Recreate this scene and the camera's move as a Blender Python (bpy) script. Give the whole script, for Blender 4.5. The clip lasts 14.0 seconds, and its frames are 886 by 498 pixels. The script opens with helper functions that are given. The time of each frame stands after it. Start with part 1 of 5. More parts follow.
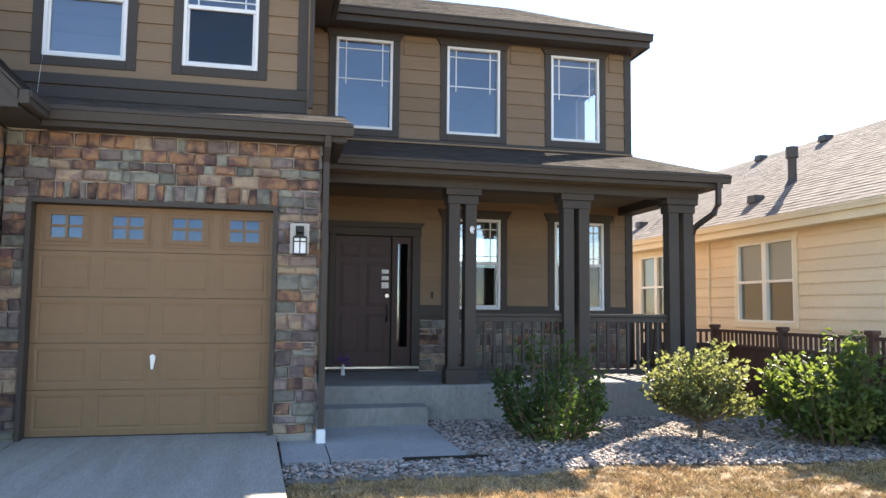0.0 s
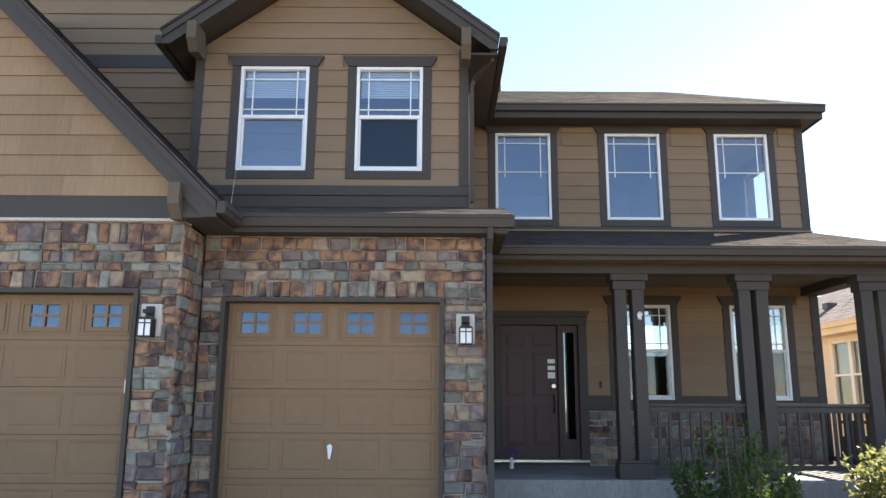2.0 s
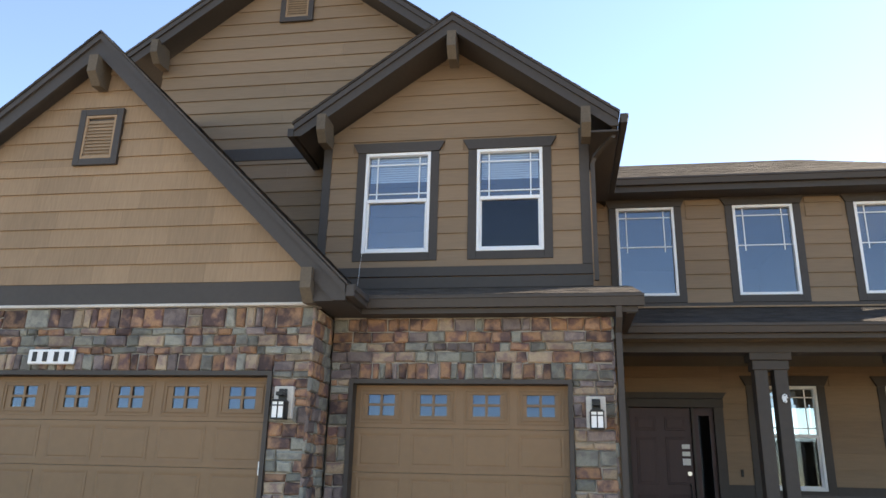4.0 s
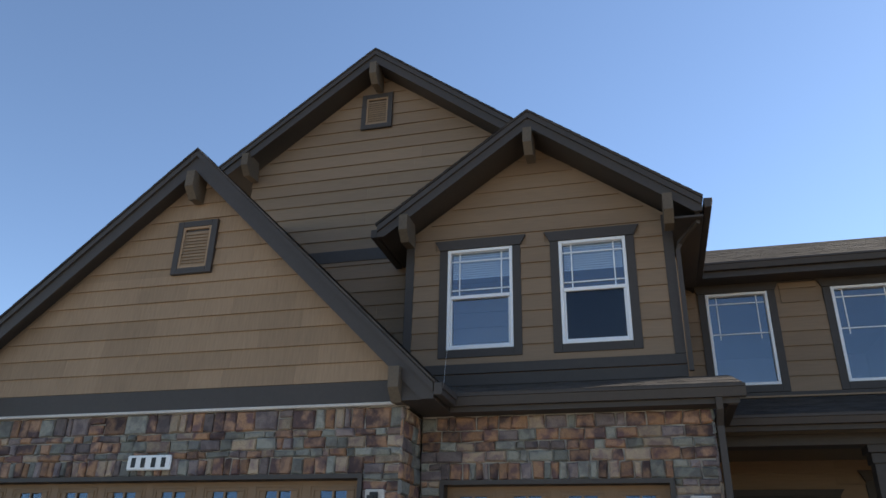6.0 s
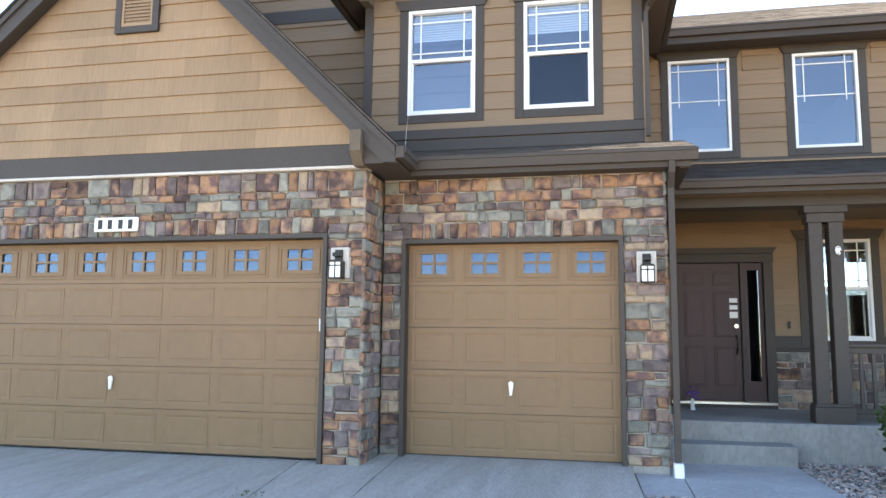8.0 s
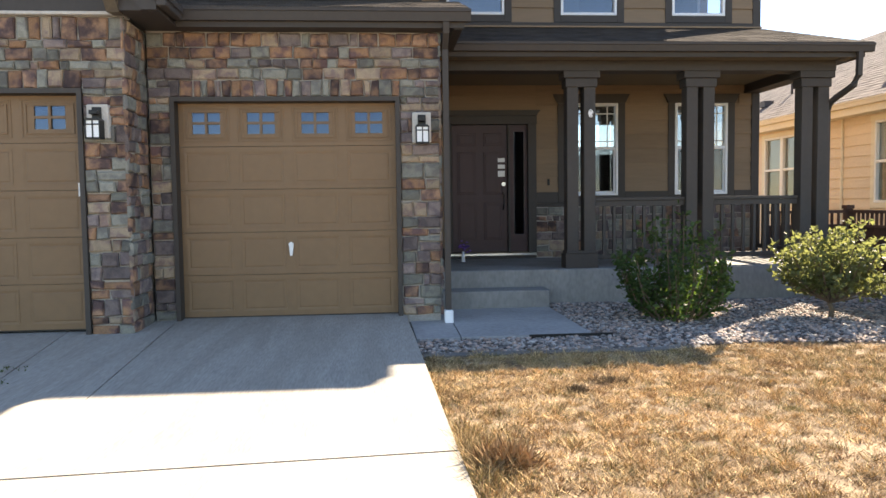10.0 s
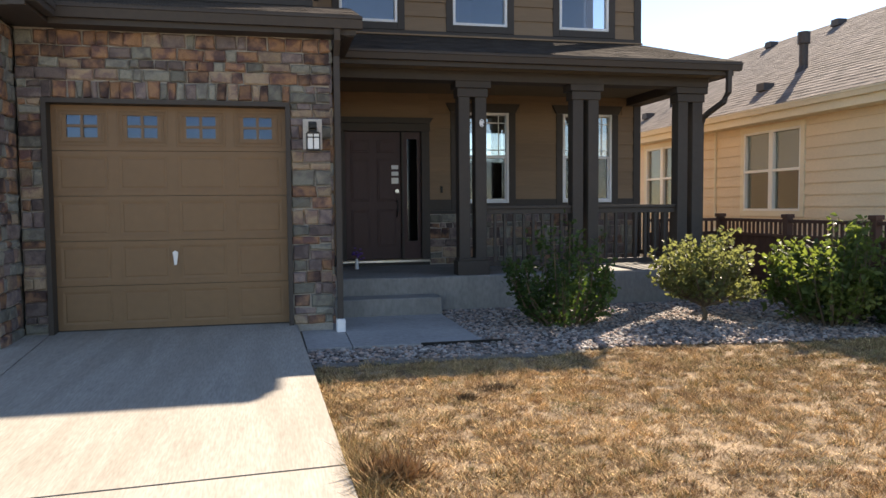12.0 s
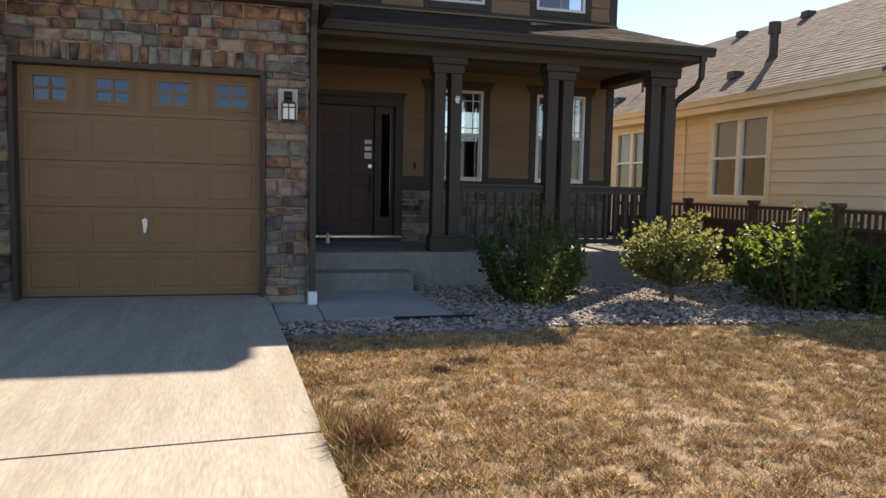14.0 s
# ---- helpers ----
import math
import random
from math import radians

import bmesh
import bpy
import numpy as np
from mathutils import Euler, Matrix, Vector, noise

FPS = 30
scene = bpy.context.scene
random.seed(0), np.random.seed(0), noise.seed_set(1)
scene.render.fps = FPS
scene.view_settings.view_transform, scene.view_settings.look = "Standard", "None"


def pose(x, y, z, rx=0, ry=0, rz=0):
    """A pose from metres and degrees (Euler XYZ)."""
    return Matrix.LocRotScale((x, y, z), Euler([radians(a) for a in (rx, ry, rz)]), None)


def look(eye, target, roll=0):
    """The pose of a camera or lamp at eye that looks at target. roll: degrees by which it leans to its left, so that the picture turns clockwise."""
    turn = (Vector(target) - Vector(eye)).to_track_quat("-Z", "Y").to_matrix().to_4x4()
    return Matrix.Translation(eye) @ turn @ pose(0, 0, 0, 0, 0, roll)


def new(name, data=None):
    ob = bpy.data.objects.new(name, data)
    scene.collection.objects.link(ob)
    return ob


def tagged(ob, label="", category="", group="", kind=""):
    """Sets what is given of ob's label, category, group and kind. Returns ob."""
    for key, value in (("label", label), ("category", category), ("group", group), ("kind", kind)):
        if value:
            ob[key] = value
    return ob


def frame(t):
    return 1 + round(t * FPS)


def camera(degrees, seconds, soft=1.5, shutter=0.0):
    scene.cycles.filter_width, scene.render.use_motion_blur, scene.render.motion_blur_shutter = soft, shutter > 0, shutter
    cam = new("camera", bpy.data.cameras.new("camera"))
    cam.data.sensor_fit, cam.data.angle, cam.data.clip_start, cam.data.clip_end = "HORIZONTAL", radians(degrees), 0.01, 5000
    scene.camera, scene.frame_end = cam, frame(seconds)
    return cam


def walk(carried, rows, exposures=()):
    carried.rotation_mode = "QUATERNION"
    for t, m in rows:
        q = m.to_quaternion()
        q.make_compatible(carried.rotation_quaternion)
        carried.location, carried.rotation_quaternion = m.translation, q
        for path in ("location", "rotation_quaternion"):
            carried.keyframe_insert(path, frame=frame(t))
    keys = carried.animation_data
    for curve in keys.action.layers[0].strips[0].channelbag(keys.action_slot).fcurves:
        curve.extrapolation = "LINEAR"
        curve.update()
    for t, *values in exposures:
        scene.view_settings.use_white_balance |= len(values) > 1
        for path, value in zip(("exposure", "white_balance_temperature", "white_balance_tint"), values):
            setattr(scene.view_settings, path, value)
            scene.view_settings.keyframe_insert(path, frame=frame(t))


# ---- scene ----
cam = camera(61.5, 14.0)
PATH = [
    (0, (2.506, -8.56, 1.382), (2.938, -6.614, 1.541), 0.6),
    (0.5, (2.487, -8.557, 1.388), (2.76, -6.587, 1.597), -0.1),
    (1, (2.501, -8.575, 1.372), (2.707, -6.602, 1.624), 0.3),
    (1.5, (2.511, -8.603, 1.358), (2.626, -6.631, 1.674), 0.4),
    (2, (2.485, -8.604, 1.342), (2.483, -6.644, 1.741), 0.3),
    (2.5, (2.455, -8.59, 1.347), (2.322, -6.651, 1.817), 0.7),
    (3, (2.422, -8.592, 1.364), (2.219, -6.664, 1.855), 1.0),
    (3.5, (2.378, -8.575, 1.364), (2.127, -6.656, 1.867), 1.1),
    (4, (2.331, -8.565, 1.387), (2.034, -6.679, 1.982), 1.4),
    (4.2, (2.32, -8.571, 1.405), (2.003, -6.71, 2.066), 1.5),
    (6.3, (2.246, -8.578, 1.392), (1.752, -6.825, 2.219), 1.4),
    (6.5, (2.237, -8.578, 1.384), (1.77, -6.799, 2.17), 0.9),
    (7, (2.24, -8.58, 1.327), (1.771, -6.735, 1.941), 0.2),
    (7.5, (2.239, -8.597, 1.299), (1.756, -6.704, 1.728), 0.2),
    (8, (2.232, -8.591, 1.298), (1.821, -6.65, 1.545), 0.6),
    (8.5, (2.237, -8.613, 1.273), (1.851, -6.651, 1.321), -0.1),
    (9, (2.255, -8.626, 1.261), (1.963, -6.649, 1.186), -0.2),
    (9.2, (2.265, -8.639, 1.251), (2.066, -6.653, 1.121), -0.4),
    (11.3, (2.357, -8.686, 1.318), (2.79, -6.736, 1.216), -0.7),
    (11.5, (2.367, -8.684, 1.318), (2.801, -6.735, 1.211), -0.6),
    (12, (2.355, -8.685, 1.32), (2.782, -6.735, 1.206), -0.5),
    (12.5, (2.352, -8.681, 1.316), (2.785, -6.732, 1.195), -0.1),
    (13, (2.348, -8.683, 1.305), (2.787, -6.736, 1.18), 0.3),
    (13.5, (2.316, -8.679, 1.291), (2.773, -6.736, 1.167), 0.8),
    (14, (2.27, -8.682, 1.265), (2.785, -6.757, 1.099), 1.2),
]
walk(cam, [(t, look(eye, target, roll)) for t, eye, target, roll in PATH], exposures=[
    (0, 2.4, 7450, 11), (1.0, 2.4, 7500, 11), (1.5, 2.36, 7450, 11), (3, 2.4, 7350, 12), (4.0, 2.24, 7900, 11), (4.2, 1.94, 7300, 10), (6.4, 1.3, 6900, 9), (7.0, 1.56, 6850, 10), (7.5, 2.92, 7650, 12),
    (8.0, 3.22, 7900, 12), (8.5, 3.14, 8150, 12), (9.2, 2.72, 8250, 12), (11.3, 1.75, 8000, 14), (12.5, 1.56, 8050, 14), (13.5, 1.47, 8250, 14), (14, 1.3, 8400, 14)])

# ---- world, sun ----
SUN = Vector((1.06, 0.96, 1.0)).normalized()
world = bpy.data.worlds.new("world")
scene.world = world
world.use_nodes = True
wn = world.node_tree.nodes
sky = wn.new("ShaderNodeTexSky")
sky.sky_type = "NISHITA"
sky.sun_disc = False
sky.sun_elevation = math.asin(SUN.z)
sky.sun_rotation = math.atan2(SUN.x, SUN.y)
sky.altitude = 2000
sky.dust_density = 0.25
sky.ozone_density = 3.0
wn["Background"].inputs["Strength"].default_value = 0.098
world.node_tree.links.new(sky.outputs[0], wn["Background"].inputs["Color"])
sun_data = bpy.data.lights.new("sun", "SUN")
sun_data.energy, sun_data.angle, sun_data.color = 5.0, radians(0.5), (1.0, 0.95, 0.88)
sun = new("sun", sun_data)
sun.matrix_world = look(tuple(SUN * 60), (0, 0, 0))


# ---- materials ----
def mat(name, color, rough=0.7, var=0.12, scale=6.0, bump=0.15, bump_scale=60.0, metal=0.0, piece=0.0, spec=0.4, stretch=(1, 1, 1), second=None):
    """Procedural surface: base colour with two scales of variation, grain bump, and change from piece to piece."""
    m = bpy.data.materials.new(name)
    m.use_nodes = True
    n, l = m.node_tree.nodes, m.node_tree.links
    b = n["Principled BSDF"]
    b.inputs["Roughness"].default_value, b.inputs["Metallic"].default_value = rough, metal
    b.inputs["Specular IOR Level"].default_value = spec
    co = n.new("ShaderNodeTexCoord")
    mp = n.new("ShaderNodeMapping")
    mp.inputs["Scale"].default_value = stretch
    l.new(co.outputs["Object"], mp.inputs["Vector"])
    big, small = n.new("ShaderNodeTexNoise"), n.new("ShaderNodeTexNoise")
    for tex, s, d in ((big, scale * 0.25, 3), (small, scale * 5, 5)):
        tex.inputs["Scale"].default_value, tex.inputs["Detail"].default_value = s, d
        l.new(mp.outputs[0], tex.inputs["Vector"])
    add = n.new("ShaderNodeMath")
    add.operation = "ADD"
    l.new(big.outputs["Fac"], add.inputs[0])
    l.new(small.outputs["Fac"], add.inputs[1])
    rng = n.new("ShaderNodeMapRange")
    rng.inputs["From Min"].default_value, rng.inputs["From Max"].default_value = 0.65, 1.35
    rng.inputs["To Min"].default_value, rng.inputs["To Max"].default_value = 1 - var, 1 + var
    l.new(add.outputs[0], rng.inputs["Value"])
    last = rng.outputs[0]
    if piece:
        info = n.new("ShaderNodeObjectInfo")
        pr = n.new("ShaderNodeMapRange")
        pr.inputs["To Min"].default_value, pr.inputs["To Max"].default_value = 1 - piece, 1 + piece
        l.new(info.outputs["Random"], pr.inputs["Value"])
        mul = n.new("ShaderNodeMath")
        mul.operation = "MULTIPLY"
        l.new(last, mul.inputs[0])
        l.new(pr.outputs[0], mul.inputs[1])
        last = mul.outputs[0]
    hs = n.new("ShaderNodeHueSaturation")
    hs.inputs["Color"].default_value = (*color, 1)
    if second:
        mixc = n.new("ShaderNodeMixRGB")
        mixc.inputs[1].default_value, mixc.inputs[2].default_value = (*color, 1), (*second, 1)
        sharp = n.new("ShaderNodeMapRange")
        sharp.inputs["From Min"].default_value, sharp.inputs["From Max"].default_value = 0.42, 0.6
        l.new(big.outputs["Fac"], sharp.inputs["Value"])
        l.new(sharp.outputs[0], mixc.inputs[0])
        l.new(mixc.outputs[0], hs.inputs["Color"])
    l.new(last, hs.inputs["Value"])
    l.new(hs.outputs[0], b.inputs["Base Color"])
    if bump:
        bt = n.new("ShaderNodeTexNoise")
        bt.inputs["Scale"].default_value, bt.inputs["Detail"].default_value = bump_scale, 4
        l.new(mp.outputs[0], bt.inputs["Vector"])
        bp = n.new("ShaderNodeBump")
        bp.inputs["Strength"].default_value, bp.inputs["Distance"].default_value = bump, 0.01
        l.new(bt.outputs["Fac"], bp.inputs["Height"])
        l.new(bp.outputs[0], b.inputs["Normal"])
    return m


def glass(name, shine, tint=(0.85, 0.9, 0.92), mirror=(0.9, 0.95, 1.0)):
    """A clear pane that mirrors part of the light."""
    m = bpy.data.materials.new(name)
    m.use_nodes = True
    n, l = m.node_tree.nodes, m.node_tree.links
    n.remove(n["Principled BSDF"])
    g, t, mix = n.new("ShaderNodeBsdfGlossy"), n.new("ShaderNodeBsdfTransparent"), n.new("ShaderNodeMixShader")
    g.inputs["Roughness"].default_value = 0.01
    g.inputs["Color"].default_value = (*mirror, 1)
    t.inputs["Color"].default_value = (*tint, 1)
    mix.inputs[0].default_value = shine
    l.new(t.outputs[0], mix.inputs[1])
    l.new(g.outputs[0], mix.inputs[2])
    l.new(mix.outputs[0], n["Material Output"].inputs["Surface"])
    return m


M_SIDING = mat("siding_paint", (0.225, 0.154, 0.097), 0.75, 0.10, 3, 0.25, 40, piece=0.07, stretch=(0.25, 1, 3))
M_SHAKE = mat("shake_paint", (0.275, 0.184, 0.112), 0.8, 0.14, 3, 0.4, 45, piece=0.09, stretch=(3, 1, 0.3))
M_TRIM = mat("dark_trim_paint", (0.049, 0.04, 0.034), 0.6, 0.12, 4, 0.15, 50, piece=0.04)
M_WOODEND = mat("bracket_wood", (0.11, 0.085, 0.06), 0.75, 0.2, 6, 0.3, 30)
M_GARAGE = mat("garage_paint", (0.2, 0.117, 0.058), 0.5, 0.08, 2, 0.08, 120, piece=0.02)
M_DOOR = mat("entry_door_paint", (0.055, 0.024, 0.024), 0.5, 0.15, 4, 0.1, 60, stretch=(1, 1, 0.2))
M_WHITE = mat("white_vinyl", (0.78, 0.79, 0.8), 0.4, 0.04, 4, 0.03, 80)
M_MORTAR = mat("mortar", (0.36, 0.33, 0.29), 0.95, 0.25, 10, 0.6, 60)
STONES = [
    mat("stone_grey", (0.235, 0.23, 0.192), 0.9, 0.5, 34, 1.0, 22, piece=0.36, second=(0.115, 0.11, 0.098)),
    mat("stone_mauve", (0.215, 0.17, 0.155), 0.9, 0.5, 34, 1.0, 22, piece=0.34, second=(0.095, 0.075, 0.075)),
    mat("stone_tan", (0.36, 0.275, 0.19), 0.9, 0.5, 34, 1.0, 22, piece=0.28, second=(0.17, 0.118, 0.1)),
    mat("stone_rust", (0.33, 0.185, 0.105), 0.9, 0.5, 28, 1.0, 22, piece=0.28, second=(0.1, 0.058, 0.055)),
    mat("stone_plum", (0.09, 0.058, 0.056), 0.9, 0.5, 28, 1.0, 22, piece=0.34, second=(0.24, 0.14, 0.088)),
]
M_CAP = mat("stone_cap", (0.52, 0.48, 0.43), 0.9, 0.2, 8, 0.5, 40)
M_SHINGLE = mat("asphalt_shingle", (0.07, 0.061, 0.055), 1.0, 0.5, 14, 0.9, 150, piece=0.35, spec=0.05)
M_SHINGLE2 = mat("neighbour_shingle", (0.165, 0.145, 0.132), 1.0, 0.4, 14, 0.8, 120, piece=0.3, spec=0.1)
M_CONC = mat("driveway_concrete", (0.37, 0.347, 0.307), 0.9, 0.28, 6, 0.12, 130, piece=0.07, stretch=(2.6, 0.3, 1), second=(0.275, 0.254, 0.22))
M_CONC2 = mat("path_concrete", (0.33, 0.33, 0.325), 0.9, 0.22, 4, 0.35, 80)
M_PORCH = mat("porch_concrete", (0.27, 0.268, 0.255), 0.9, 0.22, 5, 0.25, 60, stretch=(1.0, 1, 0.5), second=(0.19, 0.187, 0.178))
M_JOINT = mat("joint_dirt", (0.035, 0.03, 0.026), 0.95)
M_SOIL = mat("dry_soil", (0.16, 0.11, 0.065), 1.0, 0.45, 14, 0.9, 40, second=(0.235, 0.17, 0.108))
M_GRAVELBED = mat("gravel_bed", (0.07, 0.058, 0.05), 1.0, 0.3, 20, 0.9, 70)
M_PEBBLE = [
    mat("pebble_grey", (0.3, 0.275, 0.255), 0.85, 0.3, 20, 0.3, 60),
    mat("pebble_rose", (0.36, 0.26, 0.21), 0.85, 0.3, 20, 0.3, 60),
    mat("pebble_dark", (0.12, 0.105, 0.1), 0.85, 0.3, 20, 0.3, 60),
]
M_GRASS = [
    mat("dry_grass_straw", (0.58, 0.405, 0.205), 0.9, 0.3, 1.2, 0),
    mat("dry_grass_brown", (0.27, 0.16, 0.075), 0.9, 0.3, 1.2, 0),
    mat("grass_green", (0.2, 0.17, 0.062), 0.9, 0.3, 1.2, 0),
    mat("dead_grass_pale", (0.56, 0.43, 0.28), 0.9, 0.3, 1.2, 0),
    mat("dead_grass_dark", (0.15, 0.105, 0.06), 0.95, 0.3, 1.2, 0),
]


def each_island(m, low, high):
    """Let every blade or pebble of a joined mesh have its own lightness."""
    n, l = m.node_tree.nodes, m.node_tree.links
    geo, ran, hue = n.new("ShaderNodeNewGeometry"), n.new("ShaderNodeMapRange"), n.new("ShaderNodeHueSaturation")
    ran.inputs["To Min"].default_value, ran.inputs["To Max"].default_value = low, high
    base = n["Principled BSDF"].inputs["Base Color"]
    l.new(geo.outputs["Random Per Island"], ran.inputs["Value"])
    l.new(ran.outputs[0], hue.inputs["Value"])
    l.new(base.links[0].from_socket, hue.inputs["Color"])
    l.new(hue.outputs[0], base)


for m_ in M_GRASS:
    each_island(m_, 0.4, 1.55)
for m_ in M_PEBBLE:
    each_island(m_, 0.5, 1.5)
M_EDGE = mat("edging_grey", (0.14, 0.13, 0.12), 0.9, 0.3, 8, 0.4, 50)
M_GLASS = glass("window_glass", 0.115, (0.75, 0.8, 0.85), (0.77, 0.83, 0.91))
M_SCREEN = glass("insect_screen", 0.03, (0.5, 0.5, 0.51))
M_GLASS_N = glass("neighbour_window_glass", 0.06, (0.74, 0.75, 0.72))
M_GLASS_P = glass("porch_window_glass", 0.24, (0.68, 0.72, 0.72))
M_GLASS_G = glass("garage_window_glass", 0.07, (0.5, 0.55, 0.6), (0.55, 0.72, 1.0))
M_BLIND = mat("blind_white", (0.84, 0.84, 0.82), 0.6, 0.04)
M_ROOM = mat("room_paint", (0.38, 0.37, 0.35), 0.9, 0.1)
M_SOFFIT = mat("porch_ceiling_paint", (0.16, 0.125, 0.085), 0.8, 0.1, 3, 0.1)
M_BLACK = mat("black_metal", (0.015, 0.014, 0.014), 0.4, 0.1, metal=0.3)
M_CHROME = mat("satin_nickel", (0.6, 0.58, 0.55), 0.3, 0.1, metal=1.0)
M_FROST = mat("frosted_glass", (0.86, 0.87, 0.87), 0.35, 0.05)
M_PLATE = mat("plate_white", (0.78, 0.78, 0.76), 0.5, 0.05)
M_FENCE = mat("fence_redwood", (0.085, 0.042, 0.03), 0.8, 0.25, 5, 0.3, 30, piece=0.15, stretch=(1, 1, 0.3))
M_NWALL = mat("neighbour_siding", (0.78, 0.62, 0.42), 0.8, 0.08, 3, 0.2, 40, piece=0.04, stretch=(1, 0.25, 3))
M_NTRIM = mat("neighbour_trim", (0.82, 0.71, 0.5), 0.7, 0.08)
M_NFRAME = mat("neighbour_window_frame", (0.86, 0.82, 0.72), 0.5, 0.04)
M_STEM = mat("shrub_bark", (0.12, 0.09, 0.06), 0.9, 0.3, 12, 0.4, 40)


def leaf_mat(name, color, light):
    m = mat(name, color, 0.5, 0.35, 3, 0, second=light, spec=0.3)
    b = m.node_tree.nodes["Principled BSDF"]
    b.inputs["Transmission Weight"].default_value = 0.0
    n, l = m.node_tree.nodes, m.node_tree.links
    tr, mix = n.new("ShaderNodeBsdfTranslucent"), n.new("ShaderNodeMixShader")
    tr.inputs["Color"].default_value = (light[0] * 1.6, light[1] * 1.6, light[2], 1)
    mix.inputs[0].default_value = 0.42
    geo, ran, hue = n.new("ShaderNodeNewGeometry"), n.new("ShaderNodeMapRange"), n.new("ShaderNodeHueSaturation")
    ran.inputs["To Min"].default_value, ran.inputs["To Max"].default_value = 0.55, 1.55
    l.new(geo.outputs["Random Per Island"], ran.inputs["Value"])
    l.new(ran.outputs[0], hue.inputs["Value"])
    l.new(b.inputs["Base Color"].links[0].from_socket, hue.inputs["Color"])
    l.new(hue.outputs[0], b.inputs["Base Color"])
    l.new(b.outputs[0], mix.inputs[1])
    l.new(tr.outputs[0], mix.inputs[2])
    l.new(mix.outputs[0], n["Material Output"].inputs["Surface"])
    return m


M_LEAF1 = leaf_mat("leaf_deep_green", (0.03, 0.058, 0.018), (0.065, 0.11, 0.03))
M_LEAF2 = leaf_mat("leaf_olive", (0.06, 0.085, 0.035), (0.15, 0.16, 0.08))
M_LEAF3 = leaf_mat("leaf_bright_green", (0.04, 0.075, 0.022), (0.12, 0.155, 0.042))


# ---- building helpers ----
def link(name, bm, material, parent=None, label=""):
    me = bpy.data.meshes.new(name)
    bm.normal_update()
    bm.to_mesh(me)
    bm.free()
    for one in material if isinstance(material, (list, tuple)) else [material]:
        me.materials.append(one)
    ob = new(name, me)
    if parent:
        ob.parent = parent
    if label:
        tagged(ob, label)
    return ob


part = link


def thing(name, at, label, category, group="", kind=""):
    ob = new(name)
    ob.location = at
    ob.empty_display_size = 0.1
    return tagged(ob, label, category, group, kind)


def box(bm, x0, y0, z0, x1, y1, z1, bevel=0.0):
    vs = [bm.verts.new(p) for p in ((x0, y0, z0), (x1, y0, z0), (x1, y1, z0), (x0, y1, z0), (x0, y0, z1), (x1, y0, z1), (x1, y1, z1), (x0, y1, z1))]
    fs = [bm.faces.new([vs[i] for i in f]) for f in ((3, 2, 1, 0), (4, 5, 6, 7), (0, 1, 5, 4), (1, 2, 6, 5), (2, 3, 7, 6), (3, 0, 4, 7))]
    if bevel:
        bmesh.ops.bevel(bm, geom=list({e for f in fs for e in f.edges}), offset=bevel, segments=1, affect="EDGES")
    return bm


def boxes(*rows, bevel=0.0):
    bm = bmesh.new()
    for r in rows:
        box(bm, *r, bevel=bevel) if not bevel else merge_box(bm, r, bevel)
    return bm


def merge_box(bm, r, bevel):
    one = bmesh.new()
    box(one, *r, bevel=bevel)
    join(bm, one)


def join(bm, other):
    at = {v: bm.verts.new(v.co) for v in other.verts}
    for f in other.faces:
        g = bm.faces.new([at[v] for v in f.verts])
        g.material_index, g.smooth = f.material_index, f.smooth
    other.free()


def prism(bm, pts, y0, y1):
    """Extrude a polygon of (x, z) points from y0 to y1."""
    a = [bm.verts.new((x, y0, z)) for x, z in pts]
    b = [bm.verts.new((x, y1, z)) for x, z in pts]
    bm.faces.new(a)
    bm.faces.new(b[::-1])
    for i in range(len(pts)):
        j = (i + 1) % len(pts)
        bm.faces.new((a[j], a[i], b[i], b[j]))
    bmesh.ops.recalc_face_normals(bm, faces=bm.faces)
    return bm


def slab(bm, corners, thick):
    """A sheet through corners, thickened straight down."""
    a = [bm.verts.new(p) for p in corners]
    b = [bm.verts.new((p[0], p[1], p[2] - thick)) for p in corners]
    bm.faces.new(a)
    bm.faces.new(b[::-1])
    for i in range(len(a)):
        j = (i + 1) % len(a)
        bm.faces.new((a[j], a[i], b[i], b[j]))
    bmesh.ops.recalc_face_normals(bm, faces=bm.faces)
    return bm


def tube(bm, pts, r, n=8, r1=None):
    """A round bar along pts, tapering to r1."""
    rings = []
    for i, p in enumerate(pts):
        p = Vector(p)
        d = (Vector(pts[min(i + 1, len(pts) - 1)]) - Vector(pts[max(i - 1, 0)])).normalized()
        s = d.orthogonal().normalized()
        u = d.cross(s)
        rr = r if r1 is None else r + (r1 - r) * i / (len(pts) - 1)
        rings.append([bm.verts.new(p + rr * (math.cos(k * 2 * math.pi / n) * s + math.sin(k * 2 * math.pi / n) * u)) for k in range(n)])
    for a, b in zip(rings, rings[1:]):
        best = min(range(n), key=lambda o: (a[0].co - b[o].co).length)
        for k in range(n):
            bm.faces.new((a[k], a[(k + 1) % n], b[(k + 1 + best) % n], b[(k + best) % n]))
    bm.faces.new(rings[0][::-1])
    bm.faces.new(rings[-1])
    return bm


